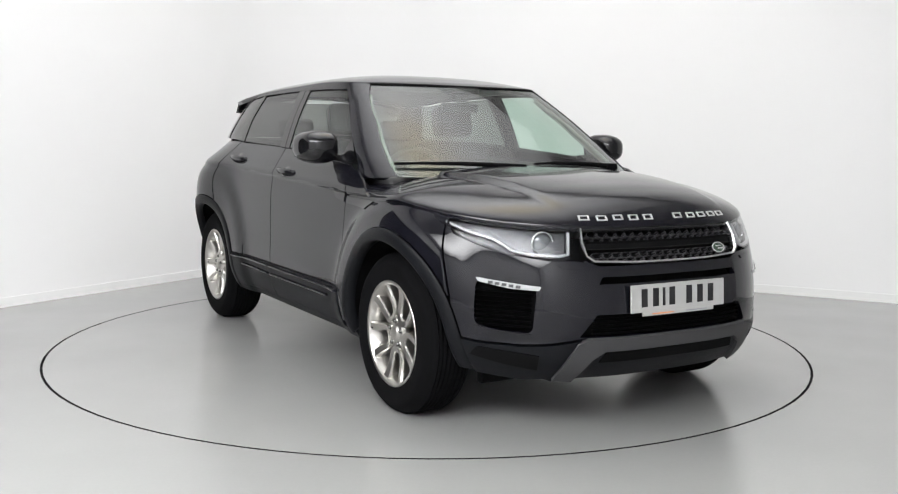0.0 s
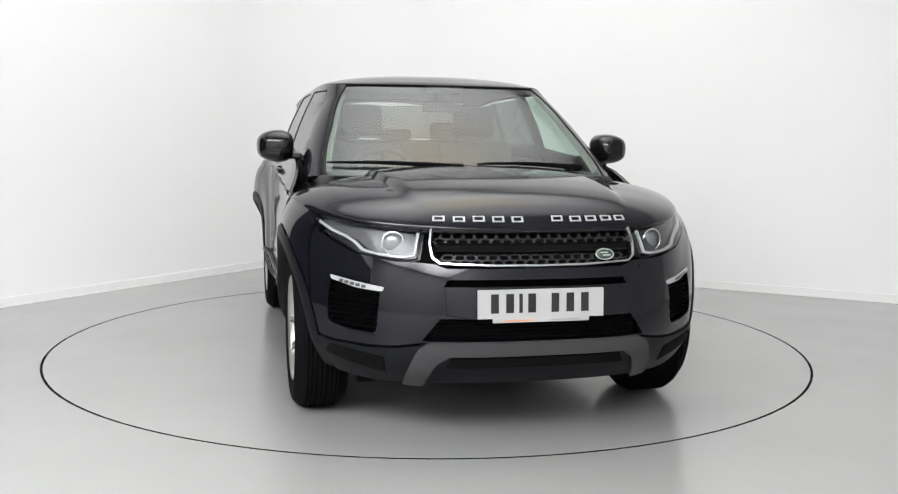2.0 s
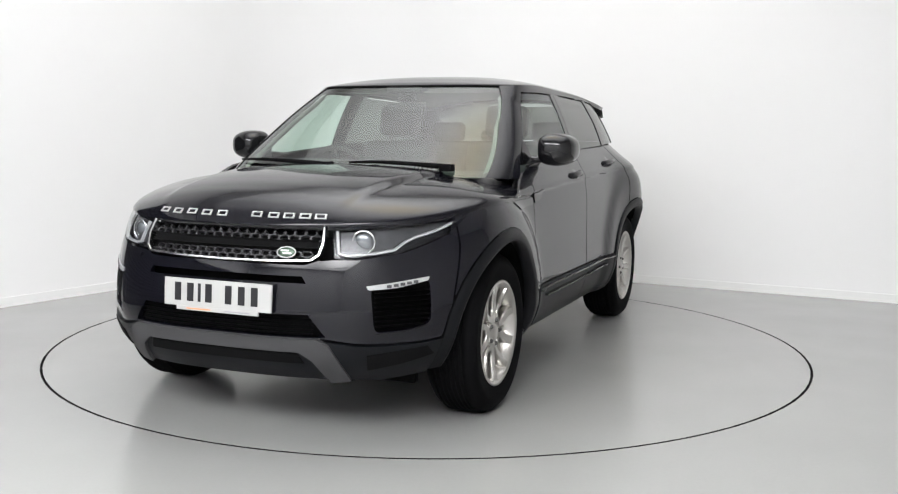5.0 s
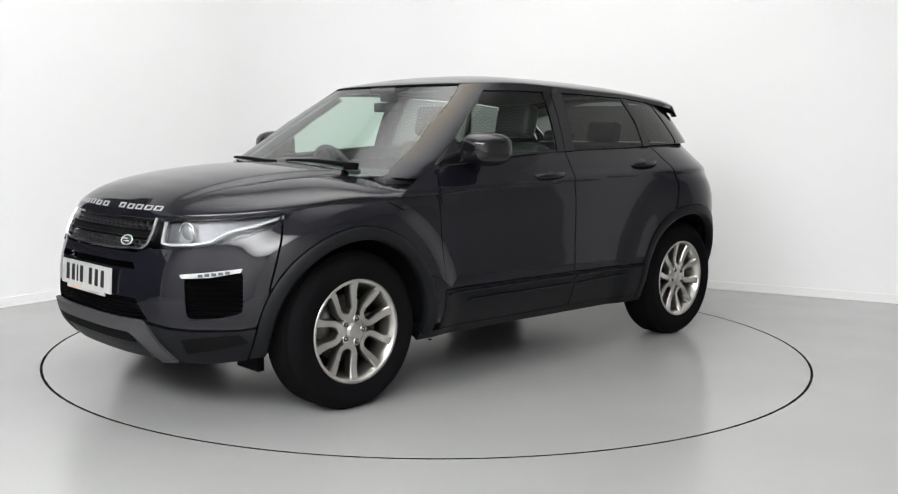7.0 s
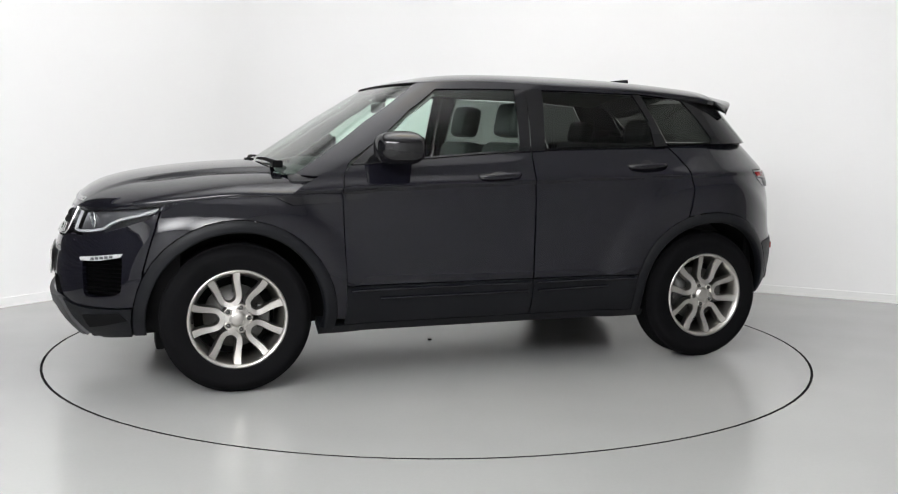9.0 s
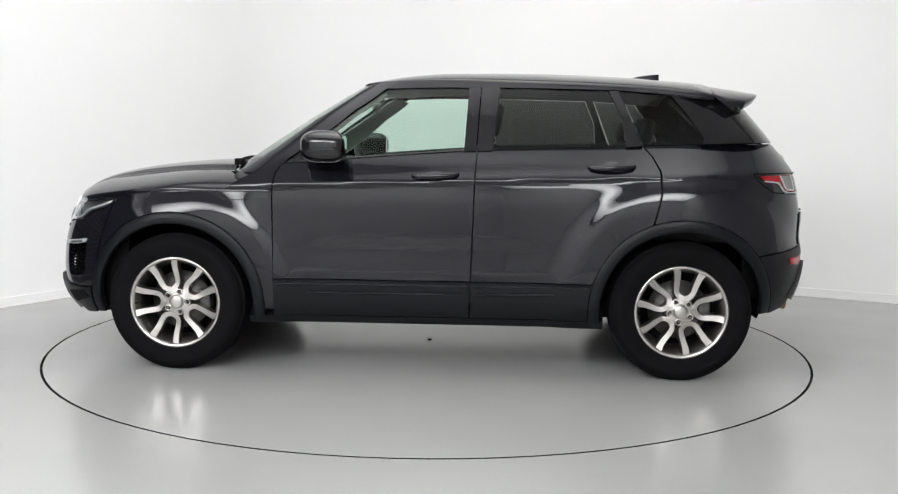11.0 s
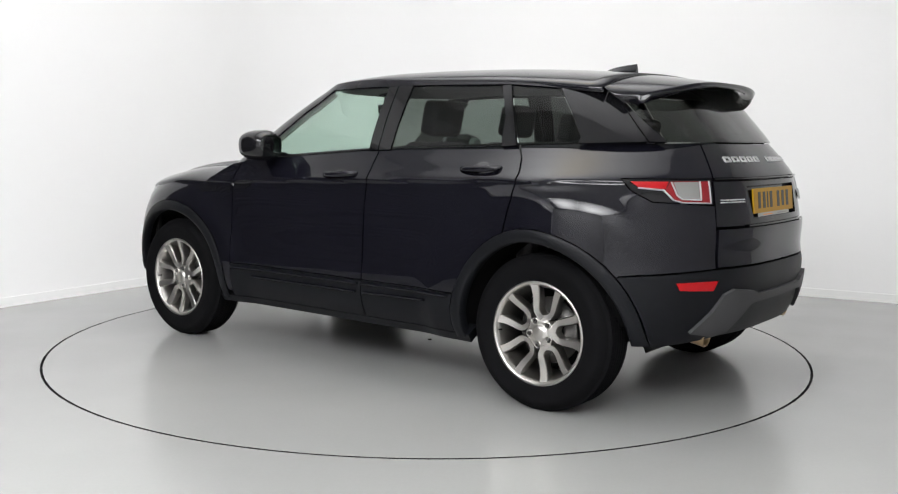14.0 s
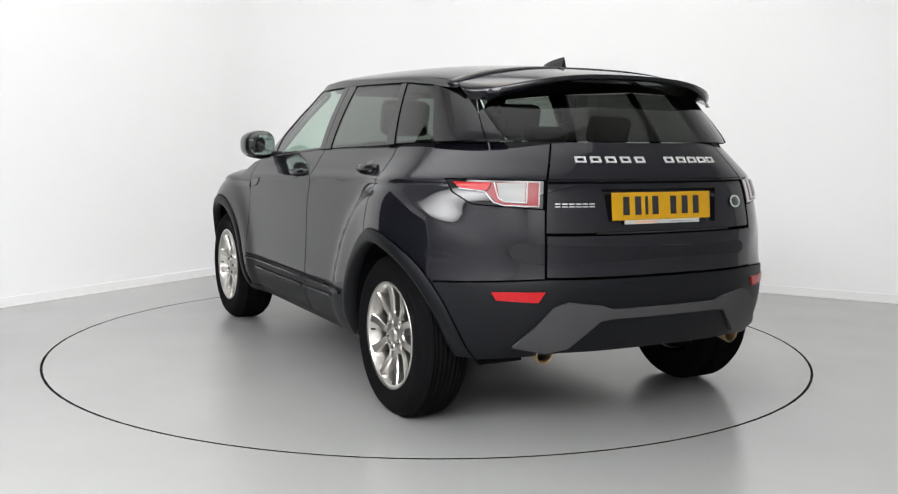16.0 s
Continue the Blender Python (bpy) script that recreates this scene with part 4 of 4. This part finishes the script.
        panel("reverse_lens", BODY, "rear", [(39.3, 1.068), (46.3, 1.068), (45.3, 1.015), (44.2, .997), (39.3, .993)], CLEAR_GREY, tl, "clear reversing lens", off=.009, thick=.006, **s)
        strip("light_guide", BODY, "rear", [(38.9, 1.070), (38.9, .992), (44.2, .995), (45.6, 1.012), (46.9, 1.070)], .006, DRL, tl, off=.012, **s)
        strip("light_guide", BODY, "rear", [(36.0, 1.073), (36.0, .978), (44, .981), (46.5, .992), (49.0, 1.034), (55.5, 1.043)], .006, DRL, tl, off=.010, **s)
        panel("rear_reflector", BODY, "rear", [(34.0, .640), (46, .637), (45, .604), (35.5, .596)], RED, bp, "red reflector", off=.010, thick=.02, **s)
        bm = bmesh.new()
        c = Vector((-1.94, .515 * sg, .372))
        d = Vector((-1, 0, -.12)).normalized()
        m = Matrix.Translation(c) @ d.to_track_quat("Y", "Z").to_matrix().to_4x4()
        revolve(bm, [(.030, -.22), (.036, -.05), (.042, .03), (.038, .034), (.034, .03), (.03, -.10), (.0, -.10)], m, 28)
        part("exhaust_tip", bm, BRASS, car, "heat-stained exhaust tip")
        panel("glass_edge", GH, "glass", [(angle(-1.50, float(GH.side(np.array(-1.50), np.array(1.478))), "glass") - .4, 1.484), (angle(-1.57, float(GH.side(np.array(-1.57), np.array(1.42))), "glass") - .4, 1.42), (angle(-1.62, float(GH.side(np.array(-1.62), np.array(1.36))), "glass") - .4, 1.36), (angle(-1.725, float(GH.side(np.array(-1.725), np.array(1.243))), "glass") - .4, 1.243), (37.5, 1.243), (44, 1.36), (50, 1.49)], GLOSS, car, "gloss black edge of the rear glass", **s)
    panel("rear_glass", GH, "glass", both([(49.6, 1.50), (43.6, 1.36), (37.2, 1.245)]), REARGLASS, car, "dark tinted rear glass", off=-.003, thick=.004)


build_rear()


def build_screen():
    panel("windscreen", GH, "screen", both([(58.4, 1.538), (45.7, 1.33), (38.3, 1.13), (35.6, 1.062)]), SCREEN, car, "clear windscreen with a green tint", off=-.004, thick=.005, step=(3, .03))
    strip("screen_edge", GH, "screen", [(-59, 1.541), (-30, 1.542), (0, 1.542), (30, 1.542), (59, 1.541)], .012, BLACK, car, off=.003)
    # cowl below the glass
    bm = bmesh.new()
    grid(bm, lambda u, v: (.74 + .50 * u - .28 * abs(2 * v - 1) ** 3 * u, (-1 + 2 * v) * .80, 1.035 + .02 * u), 6, 20)
    part("cowl", bm, BLACK, car, "black plastic cowl")
    # wipers
    for y0, y1 in ((-.08, -.72), (.56, .02)):
        bm = bmesh.new()
        pts, base = [], []
        for k in range(9):
            q = k / 8
            y = y0 + (y1 - y0) * q
            z = 1.107 + .018 * math.sin(q * 2.2)
            x = float(SCREEN_X(z) + .4) * (1 - (abs(y) / float(GH_SIDE(z))) ** 2.8) ** .0909 - .4 + .028
            pts.append((x, y, z))
        tube(bm, pts, [.012, .013, .012, .011, .010, .009, .008, .007, .005], 8)
        part("wiper", bm, BLACK, car, "black wiper blade at rest")
        bm = bmesh.new()
        x, y, z = pts[0]
        box(bm, x - .02, x + .03, y - .05, y + .02, z - .02, z + .016, .008)
        part("wiper_pivot", bm, BLACK, car)
    # camera housing and rear-view mirror behind the glass
    bm = bmesh.new()
    box(bm, .30, .42, -.11, .11, 1.50, 1.535, .012)
    box(bm, .33, .40, -.045, .045, 1.455, 1.505, .012)
    part("sensor_housing", bm, DASH, car)
    bm = bmesh.new()
    box(bm, .36, .385, -.12, .12, 1.395, 1.45, .01)
    part("inside_mirror", bm, DASH, car)


build_screen()


def build_mirror(mir):
    sg = -1 if mir else 1
    c = Vector((.525, .952 * sg, 1.196))
    bm = bmesh.new()
    bmesh.ops.create_uvsphere(bm, u_segments=32, v_segments=20, radius=1)
    for v in bm.verts:
        x, y, z = v.co
        f = lambda q, p: math.copysign(abs(q) ** p, q)
        X, Y, Z = f(x, .75), f(y, .62), f(z, .62)
        n = max(1e-6, (abs(X) ** 3 + abs(Y) ** 3 + abs(Z) ** 3) ** (1 / 3))
        X, Y, Z = X / n, Y / n, Z / n
        X = X if X > 0 else X * .62
        taper = 1 - .18 * max(0, Y)
        zz = Z * .086 * taper
        v.co = c + Vector((X * .145 - .02 - .015 * Y, sg * Y * .098, zz - .010 * Y * 0))
    bmesh.ops.recalc_face_normals(bm, faces=bm.faces[:])
    e = part("door_mirror", bm, GLOSS, car, "glossy black door mirror")
    bm = bmesh.new()
    box(bm, .48, .58, -.0, .12, -.017, .017, .010)
    for v in bm.verts:
        v.co = Vector((v.co.x, sg * (.775 + v.co.y), 1.140 + v.co.z + (v.co.y) * .06))
    bmesh.ops.recalc_face_normals(bm, faces=bm.faces[:])
    part("mirror_arm", bm, GLOSS, e)
    bm = bmesh.new()
    bmesh.ops.create_circle(bm, cap_ends=True, segments=32, radius=1)
    for v in bm.verts:
        x, y = v.co.x, v.co.y
        n = max(1e-6, (abs(x) ** 4 + abs(y) ** 4) ** .25)
        v.co = c + Vector((-.1065, sg * x / n * .072, y / n * .058))
    part("mirror_glass", bm, MIRROR, e, "mirror glass", smooth=False)


def build_handle(x, z, mir):
    sg = -1 if mir else 1
    bm = bmesh.new()
    rows = []
    n = 16
    for k in range(n + 1):
        q = k / n
        xx = x + .125 - .25 * q
        y = float(BODY.side(np.array(xx), np.array(z))) + .036 * math.sin(math.pi * q) ** .45 - .004
        zz = z + .012 * (q - .5)
        h = .0165 * (1 - .35 * abs(2 * q - 1) ** 3)
        rows.append([bm.verts.new((xx, (y + dy) * sg, zz + dz)) for dy, dz in ((-.012, -h), (.002, -h * .9), (.006, 0), (.002, h * .9), (-.012, h))])
    for a, b in zip(rows, rows[1:]):
        for k in range(5):
            bm.faces.new((a[k], a[(k + 1) % 5], b[(k + 1) % 5], b[k]))
    bm.faces.new(rows[0])
    bm.faces.new(rows[-1])
    bmesh.ops.recalc_face_normals(bm, faces=bm.faces[:])
    h = part("door_handle", bm, PAINT, car, "glossy black door handle")
    bm = bmesh.new()
    p, nn = on(BODY, "side", x, z + .004, -.002, mir)
    bmesh.ops.create_uvsphere(bm, u_segments=20, v_segments=8, radius=1, matrix=frame_at(p, nn) @ Matrix.Diagonal((.058, .044, .004, 1)))
    part("handle_cup", bm, GLOSS, h)


for side_mirror in (False, True):
    build_mirror(side_mirror)
    build_handle(-.045, 1.052, side_mirror)
    build_handle(-.955, 1.105, side_mirror)


# ---- wheels ----
def build_wheel(cx, cz, mir, spin):
    sg = -1 if mir else 1
    w = empty("wheel")
    w.parent = car
    tagged(w, "silver alloy wheel with five pairs of spokes")
    base = pose(cx, .812 * sg, cz, 0, 0, 180 if mir else 0)
    R, half, rim = .367, .112, .238
    bm = bmesh.new()
    prof = [(rim - .012, -half + .01), (rim + .012, -half), (rim + .06, -half - .008), (R - .035, -half - .004), (R - .012, -half + .018), (R, -half + .045)]
    for k in range(-3, 4):
        y = k * .0215
        prof += [(R, y - .007), (R - .008, y - .005), (R - .008, y + .005), (R, y + .007)]
    prof += [(R, half - .045), (R - .012, half - .018), (R - .035, half + .004), (rim + .075, half + .010), (rim + .06, half + .006), (rim + .012, half + .003), (rim - .012, half - .01)]
    revolve(bm, prof, base, 80)
    bmesh.ops.recalc_face_normals(bm, faces=bm.faces[:])
    part("tyre", bm, RUBBER, w, "worn black road tyre")
    bm = bmesh.new()
    revolve(bm, [(.205, -half), (.205, .05), (.218, half - .03), (.226, half - .004), (.236, half + .004), (.243, half), (.243, half - .012)], base, 72)
    part("rim", bm, ALLOY, w)
    # ten bowed spokes in five pairs, each pair closed to a U at the hub
    along = smooth_curve([0, .12, .26, .42, .60, .80, 1], [.071, .079, .092, .116, .150, .190, .229])
    aside = smooth_curve([0, .12, .26, .42, .60, .80, 1], [.000, .022, .037, .0455, .050, .0575, .0715])
    for k in range(5):
        a = math.radians(72 * k + spin)
        ex, ey = Vector((math.cos(a), 0, math.sin(a))), Vector((-math.sin(a), 0, math.cos(a)))
        for leg in (-1, 1):
            bm = bmesh.new()
            rows = []
            for i in range(21):
                q = i / 20
                c = ex * float(along(q)) + ey * float(aside(q)) * leg
                e = ex * float(along(q + .01) - along(q - .01)) + ey * float(aside(q + .01) - aside(q - .01)) * leg
                e.normalize()
                tan = Vector((-e.z, 0, e.x))
                r = c.length
                face = .086 + .018 * ((r - .07) / .16) - .010 * math.sin(math.pi * q)
                wd = .0150 + .0025 * q + .006 * q ** 4
                th = .050 - .012 * q
                ins = -leg
                rows.append([bm.verts.new(base @ (c + tan * u + Vector((0, face + d, 0)))) for u, d in
                             ((-wd * 1.1, -th), (-wd, -.008), (-wd * .8, -.001 if ins < 0 else .003), (0, .001),
                              (wd * .8, -.001 if ins > 0 else .003), (wd, -.008), (wd * 1.1, -th))])
            for p, q in zip(rows, rows[1:]):
                for i in range(6):
                    bm.faces.new((p[i], p[i + 1], q[i + 1], q[i]))
            bm.faces.new(rows[0])
            bmesh.ops.recalc_face_normals(bm, faces=bm.faces[:])
            part("spoke", bm, ALLOY, w, smooth=False)
    bm = bmesh.new()
    revolve(bm, [(.0, .100), (.024, .099), (.033, .095), (.038, .086), (.044, .084), (.070, .085), (.076, .076), (.076, .03), (.0, .03)], base, 40)
    part("hub", bm, ALLOY, w)
    for k in range(5):
        a = math.radians(72 * k + spin + 36)
        m = base @ pose(.056 * math.cos(a), .0, .056 * math.sin(a))
        bm = bmesh.new()
        revolve(bm, [(.0115, .078), (.0115, .087), (.0135, .0895), (.0175, .0885), (.019, .083), (.019, .05)], m, 20)
        part("nut_seat", bm, ALLOY, w)
        bm = bmesh.new()
        revolve(bm, [(.0, .098), (.006, .0975), (.0085, .094), (.0105, .090), (.0112, .08)], m, 6)
        part("wheel_nut", bm, WORN, w, "dull steel wheel nut", smooth=False)
    bm = bmesh.new()
    revolve(bm, [(.03, .0), (.155, .0), (.155, -.02), (.03, -.02)], base, 48)
    part("brake_disc", bm, WORN, w)
    bm = bmesh.new()
    vs = box(bm, -.165, -.10, -.03, .035, -.06, .06, .012)
    for v in bm.verts:
        v.co = base @ v.co
    part("brake_caliper", bm, WORN, w)
    bm = bmesh.new()
    revolve(bm, [(.204, -.09), (.02, -.09)], base, 40)
    part("wheel_back", bm, BLACK, w)
    bm = bmesh.new()
    tube(bm, [base @ Vector((.214, half - .008, -.01)), base @ Vector((.214, half - .03, -.012))], .004, 6)
    part("tyre_valve", bm, BLACK, w)


for (hx, hz), near, off_side in ((HUBS[0], 0, 54), (HUBS[1], 28, 54)):
    build_wheel(hx, hz, False, near)
    build_wheel(hx, hz, True, off_side)


# ---- inside and underneath ----
def build_cabin():
    bm = bmesh.new()
    box(bm, -1.5, 1.62, -.50, .50, .25, .34, .03)
    box(bm, -1.98, -1.45, -.55, .55, .40, .52, .03)
    box(bm, -.86, .86, -.80, .80, .27, .36, .02)
    box(bm, 1.55, 2.0, -.52, .52, .24, .30, .02)
    part("underbody", bm, UNDER, car, "dark underbody")
    bm = bmesh.new()
    bmesh.ops.create_uvsphere(bm, u_segments=20, v_segments=10, radius=1, matrix=pose(-1.80, .0, .40) @ Matrix.Diagonal((.16, .50, .06, 1)))
    part("silencer", bm, DISC, car, "dull steel silencer box")
    bm = bmesh.new()
    tube(bm, [(1.33, -.78, .36), (1.33, .78, .36)], .045, 10)
    part("axle", bm, UNDER, car)
    bm = bmesh.new()
    tube(bm, [(-1.33, -.78, .36), (-1.33, .78, .36)], .045, 10)
    part("axle", bm, UNDER, car)
    # inner walls below the belt
    for mir in (False, True):
        panel("door_lining", BODY, "side", [(1.0, 1.0), (.75, 1.09), (-.3, 1.16), (-1.5, 1.20), (-1.75, 1.20), (-1.75, .85), (-.85, .85), (-.85, .36), (.85, .36), (1.0, .85)], DASH, car, off=-.07, thick=.01, step=(.2, .1), mirror=mir)
    bm = bmesh.new()
    box(bm, .72, 1.05, -.78, .78, .80, 1.06, .04)
    box(bm, .60, .95, -.74, .74, 1.00, 1.075, .03)
    box(bm, .58, .80, -.56, -.20, 1.03, 1.125, .03)
    part("dashboard", bm, DASH, car)
    bm = bmesh.new()
    m = pose(.47, -.37, 1.02, 0, -65, 0)
    tube(bm, [m @ Vector((.185 * math.cos(a), .185 * math.sin(a), 0)) for a in [2 * math.pi * k / 32 for k in range(32)]], .016, 8, True)
    for a in (0, math.pi, -math.pi / 2 * 3):
        tube(bm, [m @ Vector((.03 * math.cos(a), .03 * math.sin(a), -.02)), m @ Vector((.18 * math.sin(a), .18 * math.cos(a), 0))], .014, 6)
    bmesh.ops.create_uvsphere(bm, u_segments=16, v_segments=8, radius=.07, matrix=m @ Matrix.Diagonal((1, 1, .4, 1)))
    part("steering_wheel", bm, DASH, car)
    for y in (.37, -.37):
        bm = bmesh.new()
        box(bm, -.15, .38, y - .25, y + .25, .52, .70, .06)
        seat = part("front_seat", bm, SEAT, car, "dark leather front seat")
        bm = bmesh.new()
        box(bm, -.09, .07, -.25, .25, 0, .62, .06, pose(-.17, y, .62, 0, -14, 0))
        part("seat_back", bm, SEAT, seat)
        bm = bmesh.new()
        box(bm, -.06, .05, -.135, .135, .655, .85, .045, pose(-.17, y, .62, 0, -12, 0))
        part("headrest", bm, SEAT, seat)
    bm = bmesh.new()
    box(bm, -1.0, -.45, -.64, .64, .52, .72, .06)
    seat = part("rear_bench", bm, SEAT, car, "dark leather rear bench")
    bm = bmesh.new()
    box(bm, -.08, .06, -.64, .64, 0, .60, .06, pose(-1.02, 0, .65, 0, -16, 0))
    part("seat_back", bm, SEAT, seat)
    for y in (.38, -.38, 0):
        bm = bmesh.new()
        box(bm, -.05, .04, -.12, .12, .60, .74 if y else .68, .04, pose(-1.02, y, .65, 0, -14, 0))
        part("headrest", bm, SEAT, seat)
    bm = bmesh.new()
    box(bm, -1.85, -1.25, -.62, .62, .70, .76, .01)
    part("boot_floor", bm, DASH, car)
    bm = bmesh.new()
    box(bm, -1.70, -1.28, -.60, .60, 1.10, 1.115, .004)
    part("parcel_shelf", bm, DASH, car)


build_cabin()


# ---- the turn of the car and its turntable ----
TURN = [(0, -60.52), (0.5, -62.52), (1, -66.39), (1.5, -71.58), (2, -77.82), (2.5, -83.55), (3, -89.72), (3.5, -95.48), (4, -101.64), (4.5, -107.39), (5, -113.56), (5.5, -119.57), (6, -125.48), (6.5, -131.37), (7, -137.25), (7.5, -143.18), (8, -149.17), (8.5, -154.88), (9, -160.91), (9.5, -166.48), (10, -172.30), (10.5, -178.13), (11, -183.95), (11.5, -189.87), (12, -195.54), (12.5, -201.21), (13, -207.29), (13.5, -212.91), (14, -219.00), (14.5, -224.61), (15, -230.72), (15.5, -236.55), (16, -242.75)]


def motions():
    place = pose(-0.0351, -0.0124, 0)
    walk(car, [(t, pose(0, 0, 0, 0, 0, a) @ place) for t, a in TURN])
    walk(turntable, [(t, pose(0, 0, 0, 0, 0, a)) for t, a in TURN])


motions()
